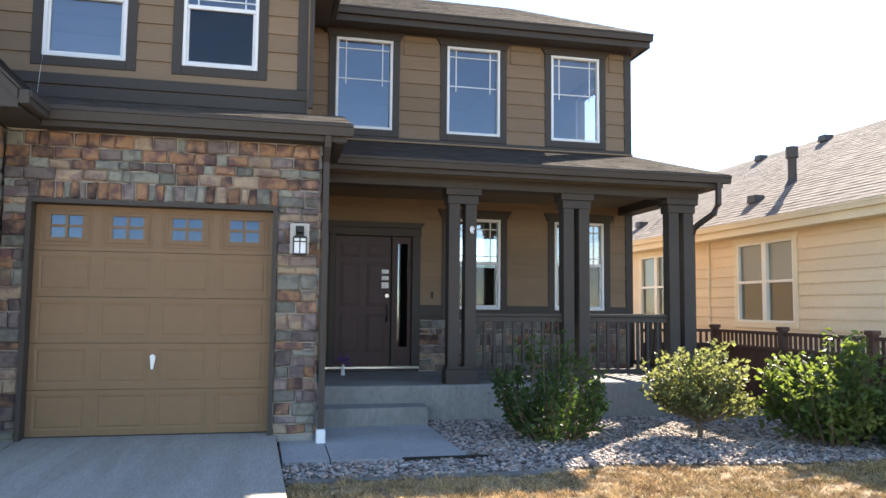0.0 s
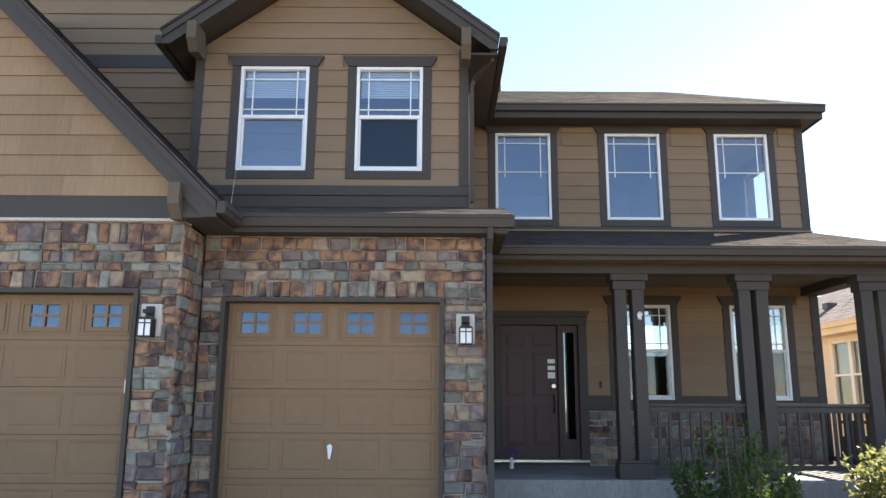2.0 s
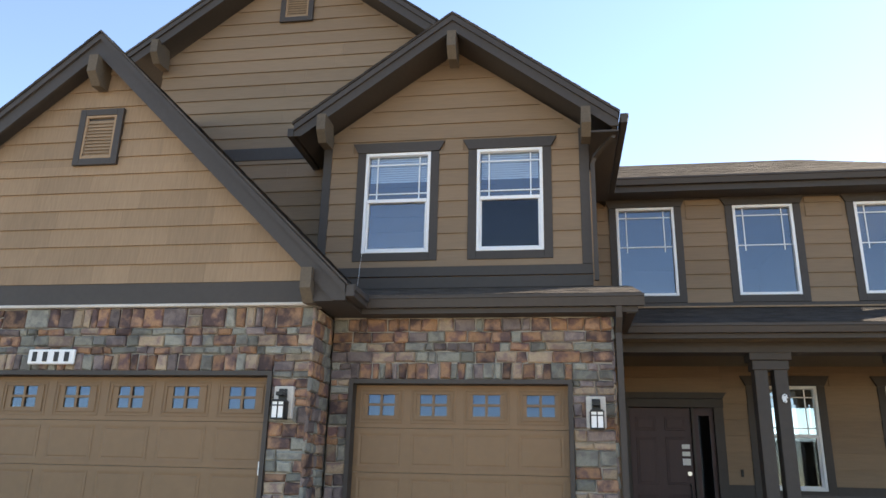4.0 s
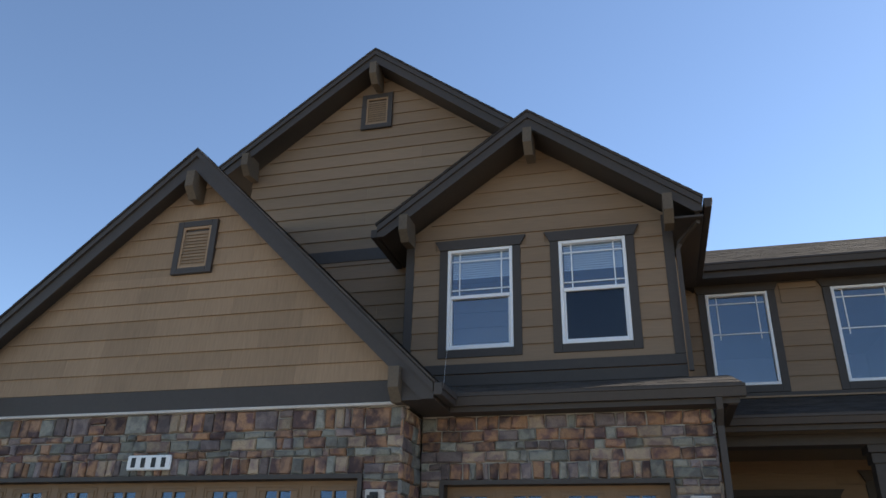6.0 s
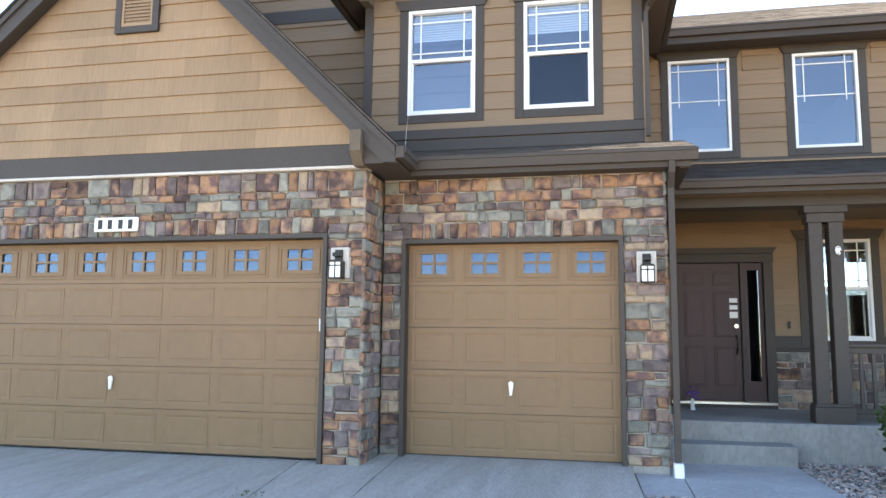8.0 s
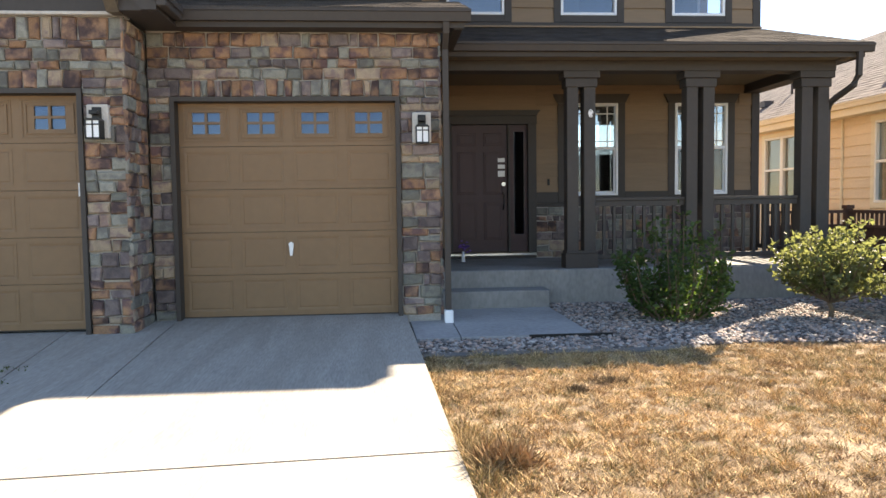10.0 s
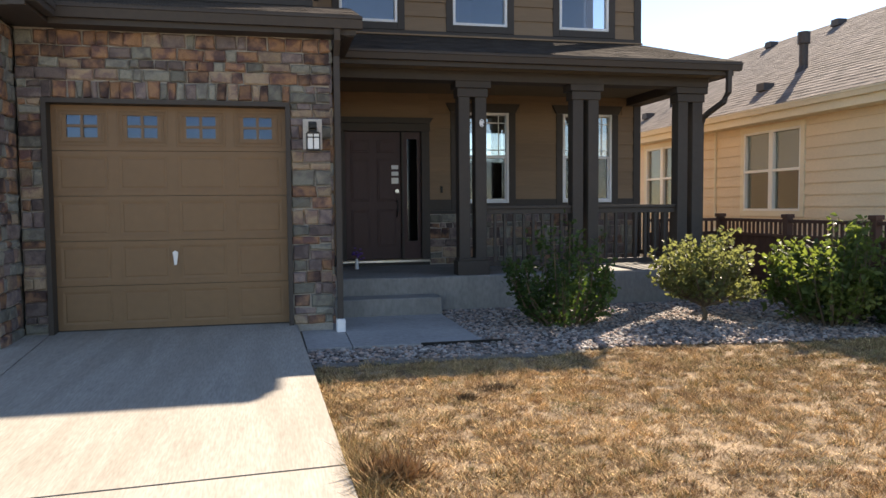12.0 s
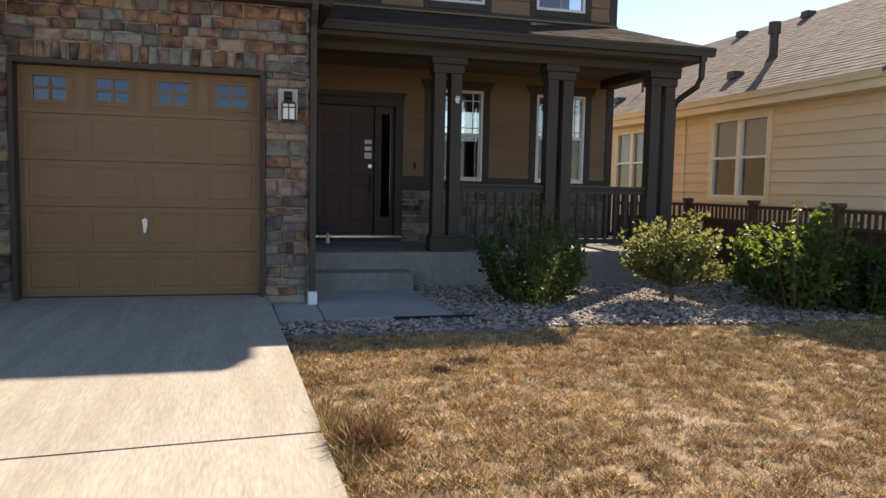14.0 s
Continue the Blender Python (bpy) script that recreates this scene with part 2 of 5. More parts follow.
def pierced(x0, x1, z0, z1, y0, y1, holes):
    """A wall of thickness y0..y1 with rectangular holes (x0, x1, z0, z1) through it."""
    bm = bmesh.new()
    xs = sorted({x0, x1, *[v for h in holes for v in h[:2] if x0 < v < x1]})
    zs = sorted({z0, z1, *[v for h in holes for v in h[2:] if z0 < v < z1]})
    front = [[bm.verts.new((x, y0, z)) for z in zs] for x in xs]
    rear = [[bm.verts.new((x, y1, z)) for z in zs] for x in xs]

    def solid(i, k):
        if not (0 <= i < len(xs) - 1 and 0 <= k < len(zs) - 1):
            return False
        mx, mz = (xs[i] + xs[i + 1]) / 2, (zs[k] + zs[k + 1]) / 2
        return not any(h[0] < mx < h[1] and h[2] < mz < h[3] for h in holes)

    for i in range(len(xs) - 1):
        for k in range(len(zs) - 1):
            if not solid(i, k):
                continue
            bm.faces.new((front[i][k], front[i + 1][k], front[i + 1][k + 1], front[i][k + 1]))
            bm.faces.new((rear[i][k + 1], rear[i + 1][k + 1], rear[i + 1][k], rear[i][k]))
            for di, dk, p, q in ((-1, 0, (i, k + 1), (i, k)), (1, 0, (i + 1, k), (i + 1, k + 1)), (0, -1, (i, k), (i + 1, k)), (0, 1, (i + 1, k + 1), (i, k + 1))):
                if not solid(i + di, k + dk):
                    bm.faces.new((front[q[0]][q[1]], front[p[0]][p[1]], rear[p[0]][p[1]], rear[q[0]][q[1]]))
    bmesh.ops.delete(bm, geom=[v for v in bm.verts if not v.link_faces], context="VERTS")
    bmesh.ops.recalc_face_normals(bm, faces=bm.faces)
    return bm


def runs(a, b, holes, lo, hi):
    """What is left of the stretch a..b outside the holes that cut the course lo..hi."""
    out = [(a, b)]
    for h in holes:
        if h[2] < hi - 0.005 and h[3] > lo + 0.005:
            nxt = []
            for p, q in out:
                if h[1] <= p or h[0] >= q:
                    nxt.append((p, q))
                    continue
                if h[0] > p:
                    nxt.append((p, h[0]))
                if h[1] < q:
                    nxt.append((h[1], q))
            out = nxt
    return out


def siding(parent, x0, x1, z0, z1, y, holes=(), roof=None, step=0.232, material=None, shingle=0.0, rng=None):
    """Lap boards on the plane y, each a piece. roof(z) gives the stretch of x that is under the roof at height z."""
    rng = rng or random.Random(3)
    z = z0
    while z < z1 - 0.02:
        hi = min(z + step, z1)
        cuts = sorted({z, hi, *[v for h in holes for v in h[2:] if z + 0.02 < v < hi - 0.02]})
        for lo, up in zip(cuts, cuts[1:]):
            la, lb = roof(lo) if roof else (x0, x1)
            ua, ub = roof(up) if roof else (x0, x1)
            la, lb, ua, ub = max(la, x0), min(lb, x1), max(ua, x0), min(ub, x1)
            if ub - ua < 0.02:
                ua = ub = (la + lb) / 2
            if lb - la < 0.03:
                continue
            for p, q in runs(la, lb, holes, lo, up):
                joints = [p]
                while True:
                    length = shingle * rng.uniform(0.5, 1.6) if shingle else rng.uniform(2.0, 3.6)
                    if joints[-1] + length > q - (0.08 if shingle else 0.5):
                        break
                    joints.append(joints[-1] + length)
                joints.append(q)
                for s, e in zip(joints, joints[1:]):
                    s2, e2 = s + (0.001 if s > p else 0), e - (0.001 if e < q else 0)
                    ts, te = min(max(s2, ua), ub), max(min(e2, ub), ua)
                    fl = y - 0.028 + 0.021 * (lo - z) / step
                    fu = y - 0.028 + 0.021 * (up - z) / step
                    bm = bmesh.new()
                    bot = [(s2, fl, lo + 0.0), (e2, fl, lo), (e2, y + 0.002, lo), (s2, y + 0.002, lo)]
                    top = [(ts, fu, up), (te, fu, up), (te, y + 0.002, up), (ts, y + 0.002, up)]
                    vb, vt = [bm.verts.new(v) for v in bot], [bm.verts.new(v) for v in top]
                    bm.faces.new(vb[::-1])
                    if te - ts > 0.005:
                        bm.faces.new(vt)
                    for i in range(4):
                        bm.faces.new((vb[i], vb[(i + 1) % 4], vt[(i + 1) % 4], vt[i]))
                    part("shingle" if shingle else "plank", bm, material or M_SIDING, parent)
        z += step


# ---- measures of the place ----
YS, YD = -0.16, -0.80          # stone faces of the single and the double garage
YM = 3.32                      # face of the main wall behind the porch
YU = 0.80                      # face of the dormer wall
YB = 1.50                      # face of the tall gable behind
SLOPE = 0.03                   # fall of the drive towards the street


def ground_z(x, y):
    """Height of the ground."""
    z = SLOPE * min(y, 0) if y > -9 else SLOPE * -9 + 0.01 * (y + 9)
    if x > 2.6:
        z = -0.09 + 0.015 * y if -9 < y < 0 else (-0.09 if y >= 0 else -0.225 + 0.01 * (y + 9))
    return z

# ---- ground, drive ----
def sheet(name, xs, ys, zf, material, label, category):
    bm = bmesh.new()
    grid = [[bm.verts.new((x, y, zf(x, y))) for x in xs] for y in ys]
    for a, b in zip(grid, grid[1:]):
        for i in range(len(xs) - 1):
            bm.faces.new((a[i], a[i + 1], b[i + 1], b[i])).smooth = True
    return tagged(link(name, bm, material), label, category, kind="structure")


def steps(a, b, n):
    return [a + (b - a) * i / n for i in range(n + 1)]


XS = [-400, -120, -40, -20] + steps(-10, 2.45, 6) + steps(2.7, 14, 24) + [20, 40, 120, 400]
YSS = [-400, -120, -40, -22, -16] + steps(-12, 4, 40) + [8, 14, 40, 120, 400]


def lawn_z(x, y):
    d = ground_z(x, y) - 0.022
    if -2.0 < x < 14 and -10 < y < 3:
        d += 0.012 * noise.noise(Vector((x * 0.7, y * 0.7, 0))) * (1 if x > 2.65 else 0)
    return d if x > 2.65 or x < -7 else d - 0.12


sheet("ground", XS, YSS, lawn_z, M_SOIL, "dry sandy soil under a parched lawn", "ground")

# the lines between the bays run in towards the street: x at the garage, and shift for each metre
DRIVE_LINES = ((-6.9, 0.0), (-1.13, -0.135), (-0.06, -0.06), (2.53, -0.038))
DRIVE_ROWS = ((-14.0, -9.21), (-9.19, -4.641), (-4.619, 0.05))


def drive_corner(k, y, side, drop=0.0):
    """A point on drive line k, a joint's half width to one side of it; cross joints run slightly askew."""
    x0, lean = DRIVE_LINES[k]
    y = y + (0.065 * (x0 + lean * y - 1.0) if y < -1 else 0.0)
    x = x0 + lean * y + side
    return (x, y, ground_z(0, y) - drop if y < 0 else 0.0)


drive = tagged(new("driveway"), "broom-finished grey concrete driveway with cut joints", "driveway", kind="structure")
for k in range(3):
    for ya, yb in DRIVE_ROWS:
        part("concrete_panel", slab(bmesh.new(), [drive_corner(k, ya, 0.006), drive_corner(k + 1, ya, -0.006), drive_corner(k + 1, yb, -0.006), drive_corner(k, yb, 0.006)], 0.12), M_CONC, drive)
for k in (1, 2):
    part("joint_strip", slab(bmesh.new(), [drive_corner(k, -8.9, -0.012, 0.012), drive_corner(k, -8.9, 0.012, 0.012), drive_corner(k, -0.02, 0.012, 0.012), drive_corner(k, -0.02, -0.012, 0.012)], 0.05), M_JOINT, drive)
for yj in (-4.63, -9.2):
    for k in range(3):
        part("joint_strip", slab(bmesh.new(), [drive_corner(k, yj - 0.02, 0.013, 0.006), drive_corner(k + 1, yj - 0.02, -0.013, 0.006), drive_corner(k + 1, yj + 0.02, -0.013, 0.006), drive_corner(k, yj + 0.02, 0.013, 0.006)], 0.05), M_JOINT, drive)
street = tagged(link("road", slab(bmesh.new(), [(-60, -24, -0.36), (60, -24, -0.36), (60, -14.2, -0.36), (-60, -14.2, -0.36)], 0.1), mat("asphalt", (0.06, 0.06, 0.058), 0.95, 0.2, 4, 0.5, 120)), "grey asphalt street beyond the drive", "road", kind="structure")

path = tagged(new("pavement"), "pale concrete entry walk beside the drive", "path", kind="structure")
for xa, xb in ((2.60, 3.047), (3.06, 4.42)):
    part("concrete_panel", slab(bmesh.new(), [(xa, -1.2, -0.088), (xb, -1.2, -0.088), (xb - (0.03 if xb > 4 else 0), 0.85, -0.075), (xa - (0.05 if xa < 3 else 0), 0.85, -0.075)], 0.09), M_CONC2, path)

# ---- the house ----
house = thing("house", (0, 0, 0), "two-storey brown house with stone garage front and porch", "house")


def window(x0, x1, z0, z1, y, style, parent=house, trim=True, mtrim=None, mframe=None, mglass=None, screen=False):
    """A window in the wall face y. style: hung (two sashes, prairie bars above), fixed, or plain."""
    mtrim, mframe, mglass = mtrim or M_TRIM, mframe or M_WHITE, mglass or M_GLASS
    top = new("window")
    top.parent = parent
    w = 0.045
    part("frame", boxes((x0, y - 0.03, z0, x0 + w, y + 0.07, z1), (x1 - w, y - 0.03, z0, x1, y + 0.07, z1), (x0 + w, y - 0.03, z0, x1 - w, y + 0.07, z0 + w), (x0 + w, y - 0.03, z1 - w, x1 - w, y + 0.07, z1), bevel=0.006), mframe, top, "white vinyl frame")
    mid = (z0 + z1) / 2 + 0.02
    a, b = x0 + w, x1 - w
    if style == "hung":
        part("meeting_rail", boxes((a, y - 0.015, mid - 0.025, b, y + 0.06, mid + 0.025), (a, y + 0.0, z0 + w, a + 0.025, y + 0.05, mid - 0.025), (b - 0.025, y + 0.0, z0 + w, b, y + 0.05, mid - 0.025), (a + 0.025, y, z0 + w, b - 0.025, y + 0.05, z0 + w + 0.025), bevel=0.004), mframe, top)
        low, g = mid + 0.025, y + 0.035
    else:
        low, g = mid - 0.03, y + 0.035
    for pa, pb in (((z0 + w), mid), (mid, z1 - w)):
        p = part("pane", boxes((a, g, pa, b, g + 0.006, pb)), mglass, top)
        p.visible_shadow = False
    t, s = 0.008, 0.12
    rows = [(a + s - t, g - 0.012, low, a + s + t, g - 0.002, z1 - w), (b - s - t, g - 0.012, low, b - s + t, g - 0.002, z1 - w), (a, g - 0.012, z1 - w - s - t, b, g - 0.002, z1 - w - s + t), (a, g - 0.012, low + s * 0.75 - t, b, g - 0.002, low + s * 0.75 + t)]
    for r in rows if style != "plain" else ():
        part("glazing_bar", boxes(r), mframe, top)
    if screen:
        part("insect_screen", boxes((a + 0.02, g - 0.016, z0 + w, b - 0.02, g - 0.014, mid - 0.02)), M_SCREEN, top, "dark insect screen").visible_shadow = False
    if trim:
        k = 0.115
        part("casing", boxes((x0 - k, y - 0.035, z0 - k, x0 - 0.002, y + 0.01, z1 + 0.0), (x1 + 0.002, y - 0.035, z0 - k, x1 + k, y + 0.01, z1), (x0 - 0.002, y - 0.035, z0 - k, x1 + 0.002, y + 0.01, z0 - 0.002), bevel=0.004), mtrim, top)
        bm = bmesh.new()
        prism(bm, [(x0 - k, z1 + 0.002), (x1 + k, z1 + 0.002), (x1 + k + 0.075, z1 + k + 0.03), (x0 - k - 0.075, z1 + k + 0.03)], y - 0.05, y + 0.01)
        part("head_casing", bm, mtrim, top)
    return top


def blind(top, x0, x1, z0, z1, y, material=None, tip=0.0):
    """Slats of a raised blind."""
    z = z1
    while z > z0:
        bm = bmesh.new()
        slab(bm, [(x0, y + tip, z - 0.017), (x1, y + tip, z - 0.017), (x1, y + 0.014 - tip, z + 0.014), (x0, y + 0.014 - tip, z + 0.014)], 0.003)
        part("blind_slat", bm, material or M_BLIND, top)
        z -= 0.034


def room(name, x0, x1, z0, z1, y0, y1):
    """Inside faces of a room behind windows: back, sides, floor, ceiling."""
    t = 0.05
    return part(name, boxes((x0, y1, z0, x1, y1 + t, z1), (x0 - t, y0, z0, x0, y1, z1), (x1, y0, z0, x1 + t, y1, z1), (x0, y0, z0 - t, x1, y1, z0), (x0, y0, z1, x1, y1, z1 + t)), M_ROOM, house)


# main wall behind the porch
UPW = [(3.338, 4.265, 4.268, 5.762), (5.178, 6.10, 4.268, 5.762), (7.014, 7.905, 4.268, 5.762)]
LOW = [(5.236, 6.12, 1.37, 2.865), (7.073, 7.97, 1.37, 2.865)]
ENTRY = (3.37, 4.64, 0.47, 2.56)
WALL_TOP = 5.90
main_wall = part("main_wall", pierced(2.9, 8.5, 0.3, WALL_TOP, YM, YM + 0.14, UPW + LOW + [ENTRY]), M_SIDING, house)
part("side_wall", boxes((8.36, YM + 0.14, 0.0, 8.5, 9.0, 1.2), (8.36, YM + 0.14, 1.2, 8.5, 4.1, 2.7), (8.36, 5.6, 1.2, 8.5, 9.0, 2.7), (8.36, YM + 0.14, 2.7, 8.5, 9.0, 4.2), (8.36, YM + 0.14, 4.2, 8.5, 3.95, 5.6), (8.36, 5.3, 4.2, 8.5, 9.0, 5.6), (8.36, YM + 0.14, 5.6, 8.5, 9.0, WALL_TOP), (2.9, 9.0, 0, 5.0, 9.14, WALL_TOP), (5.0, 9.0, 0, 8.5, 9.14, 2.3), (5.0, 9.0, 3.5, 8.5, 9.14, WALL_TOP)), M_SIDING, house)
part("upper_room", boxes((3.0, 7.5, 3.2, 8.3, 7.55, 5.84), (2.95, YM + 0.15, 3.2, 3.0, 7.5, 5.84), (8.3, YM + 0.15, 3.2, 8.35, 3.95, 5.84), (8.3, 5.3, 3.2, 8.35, 7.5, 5.84), (8.3, 3.95, 3.2, 8.35, 5.3, 4.2), (8.3, 3.95, 5.6, 8.35, 5.3, 5.84), (3.0, YM + 0.15, 3.15, 8.3, 7.5, 3.2), (3.0, YM + 0.15, 5.84, 8.3, 7.5, 5.88), (6.6, YM + 0.6, 3.2, 6.65, 7.5, 5.84)), M_ROOM, house)
part("lower_room", boxes((3.0, 7.5, 0.45, 5.4, 7.55, 3.0), (8.2, 7.5, 0.45, 8.3, 7.55, 3.0), (5.4, 7.5, 0.45, 8.2, 7.55, 2.3), (5.4, 7.5, 2.95, 8.2, 7.55, 3.0), (2.95, YM + 0.15, 0.45, 3.0, 7.5, 3.0), (8.3, YM + 0.15, 0.45, 8.35, 4.1, 3.0), (8.3, 5.6, 0.45, 8.35, 7.5, 3.0), (8.3, 4.1, 0.45, 8.35, 5.6, 1.2), (8.3, 4.1, 2.7, 8.35, 5.6, 3.0), (3.0, YM + 0.15, 0.4, 8.3, 7.5, 0.45), (3.0, YM + 0.15, 3.0, 8.3, 7.5, 3.05), (4.85, YM + 0.15, 0.45, 4.9, 7.5, 3.0)), M_ROOM, house)
grow = lambda hs, k, kt: [(h[0] - k, h[1] + k, h[2] - k, h[3] + kt) for h in hs]
siding(main_wall, 2.95, 8.37, 4.152, WALL_TOP - 0.005, YM, grow(UPW, 0.115, 0.0) + [(h[0] - 0.19, h[1] + 0.19, h[3], h[3] + 0.15) for h in UPW])
siding(main_wall, 4.76, 8.37, 1.435, 3.16, YM, grow(LOW, 0.115, 0.0) + [(h[0] - 0.19, h[1] + 0.19, h[3], h[3] + 0.15) for h in LOW])
siding(main_wall, 2.95, 4.76, 2.75, 3.16, YM)
part("corner_board", boxes((8.37, YM - 0.035, 0.42, 8.505, YM + 0.1, WALL_TOP), bevel=0.004), M_TRIM, house)
part("band_board", boxes((2.92, YM - 0.033, 4.095, 8.37, YM, 4.15), bevel=0.004), M_TRIM, house)
part("porch_band", boxes((4.76, YM - 0.034, 1.2, 8.37, YM, 1.253), (4.76, YM - 0.034, 1.255, 5.119, YM, 1.433), (6.237, YM - 0.034, 1.255, 6.956, YM, 1.433), (8.087, YM - 0.034, 1.255, 8.37, YM, 1.433), bevel=0.003), M_TRIM, house)
part("flashing", boxes((2.95, YM - 0.06, 4.068, 8.52, YM, 4.093)), M_SHAKE, house, "tan metal flashing")
part("frieze_board", boxes((2.95, YM - 0.052, 5.872, 8.37, YM - 0.03, WALL_TOP - 0.006)), M_TRIM, house)
for i, h in enumerate(UPW):
    window(*h, YM, "fixed")
for h in LOW:
    window(*h, YM, "hung", mglass=M_GLASS_P, screen=True)

# entry door
entry = new("entry_door")
entry.parent = house
DX0, DX1, DZ0, DZ1 = 3.40, 4.295, 0.475, 2.53
leaf = boxes((DX0, YM + 0.03, DZ0, DX1, YM + 0.075, DZ1), bevel=0.004)
part("leaf", leaf, M_DOOR, entry)
for cx in (DX0 + 0.235, DX1 - 0.235):
    for a, b in ((0.20, 0.80), (0.94, 1.62), (1.72, 1.92)):
        for k, d in ((0.0, 0.012), (0.03, 0.02)):
            part("door_panel", boxes((cx - 0.15 + k, YM + 0.03 - d, DZ0 + a + k, cx + 0.15 - k, YM + 0.032, DZ0 + b - k), bevel=0.005), M_DOOR, entry)
part("side_light", boxes((4.345, YM + 0.03, 0.475, 4.405, YM + 0.07, 2.53), (4.57, YM + 0.03, 0.475, 4.625, YM + 0.07, 2.53), (4.405, YM + 0.03, 0.475, 4.57, YM + 0.07, 0.76), (4.405, YM + 0.03, 2.42, 4.57, YM + 0.07, 2.53)), M_DOOR, entry)
part("side_light_glass", boxes((4.405, YM + 0.045, 0.76, 4.57, YM + 0.05, 2.42)), M_GLASS, entry)
part("door_frame", boxes((3.30, YM - 0.04, 0.43, 3.395, YM + 0.1, 2.535), (4.30, YM - 0.02, 0.43, 4.34, YM + 0.1, 2.535), (4.63, YM - 0.04, 0.43, 4.765, YM + 0.1, 2.535), (3.24, YM - 0.04, 2.536, 4.775, YM + 0.1, 2.665), bevel=0.004), M_TRIM, entry)
part("head_casing", prism(bmesh.new(), [(3.16, 2.667), (4.77, 2.667), (4.785, 2.70), (4.83, 2.755), (3.06, 2.755), (3.14, 2.70)], YM - 0.07, YM), M_TRIM, entry)
part("threshold", boxes((3.26, YM - 0.1, 0.42, 4.75, YM + 0.06, 0.462), bevel=0.006), M_CHROME, entry)
part("door_base", boxes((2.96, YM - 0.03, 0.3, 3.26, YM, 0.55), (3.26, YM - 0.07, 0.3, 4.75, YM - 0.03, 0.419)), M_TRIM, entry)
hw = bmesh.new()
tube(hw, [(4.23, YM + 0.03, 1.575), (4.23, YM - 0.01, 1.575)], 0.032, 12)
part("deadbolt", hw, M_CHROME, entry, "round nickel deadbolt")
hw = bmesh.new()
tube(hw, [(4.23, YM + 0.03, 1.43), (4.23, YM - 0.04, 1.41), (4.23, YM - 0.05, 1.25), (4.23, YM + 0.03, 1.16)], 0.014, 8)
part("door_handle", hw, M_BLACK, entry, "dark bronze handle set")
for z in (1.93, 1.825, 1.695):
    note = link("paper_notice", boxes((4.14, YM + 0.005, z, 4.255, YM + 0.0085, z + (0.065 if z > 1.7 else 0.095))), M_PLATE)
    tagged(note, "small white paper notice stuck on the dark door", "notice", "notices on the door")
bell = link("doorbell_box", boxes((4.945, YM - 0.045, 1.545, 4.98, YM - 0.02, 1.65), bevel=0.004), M_BLACK)
tagged(bell, "small black doorbell on the tan siding", "doorbell")

# porch
part("porch_slab", boxes((2.95, 1.15, -0.2, 8.66, YM, 0.37), bevel=0.015), M_PORCH, house, "stained grey concrete porch slab")
part("step", boxes((2.95, 0.735, -0.2, 4.405, 1.15, 0.145), bevel=0.012), M_PORCH, house, "grey concrete step")
PE = 0.82                     # front edge of the porch roof
part("porch_beam", boxes((2.93, 1.22, 3.02, 8.52, 1.50, 3.2), (8.24, 1.5, 3.02, 8.52, YM, 3.2), bevel=0.006), M_TRIM, house)
part("porch_ceiling", boxes((2.93, 0.91, 3.155, 8.66, 1.22, 3.175), (2.93, 1.5, 3.155, 8.24, YM, 3.175)), M_SOFFIT, house)
part("porch_fascia", boxes((2.93, PE + 0.06, 3.14, 8.70, PE + 0.09, 3.295), (8.67, PE + 0.09, 3.14, 8.70, YM - 0.04, 3.25)), M_TRIM, house)


def gutter(x0, x1, y, z, h=0.11, d=0.10):
    """A K-profile gutter along x whose top edge is at y, z."""
    prof = [(0, 0), (0, -0.03), (0.012, -0.035), (0.03, -h), (d, -h), (d, 0), (d - 0.006, 0), (d - 0.006, -h + 0.006), (0.034, -h + 0.006), (0.018, -0.03), (0.006, -0.024), (0.006, 0)]
    bm = bmesh.new()
    a = [bm.verts.new((x0, y + p, z + q)) for p, q in prof]
    b = [bm.verts.new((x1, y + p, z + q)) for p, q in prof]
    for i in range(len(prof)):
        j = (i + 1) % len(prof)
        bm.faces.new((a[i], a[j], b[j], b[i]))
    bm.faces.new(a[::-1]), bm.faces.new(b)
    bmesh.ops.recalc_face_normals(bm, faces=bm.faces)
    return bm


part("gutter", gutter(2.93, 8.785, PE - 0.04, 3.31), M_TRIM, house)


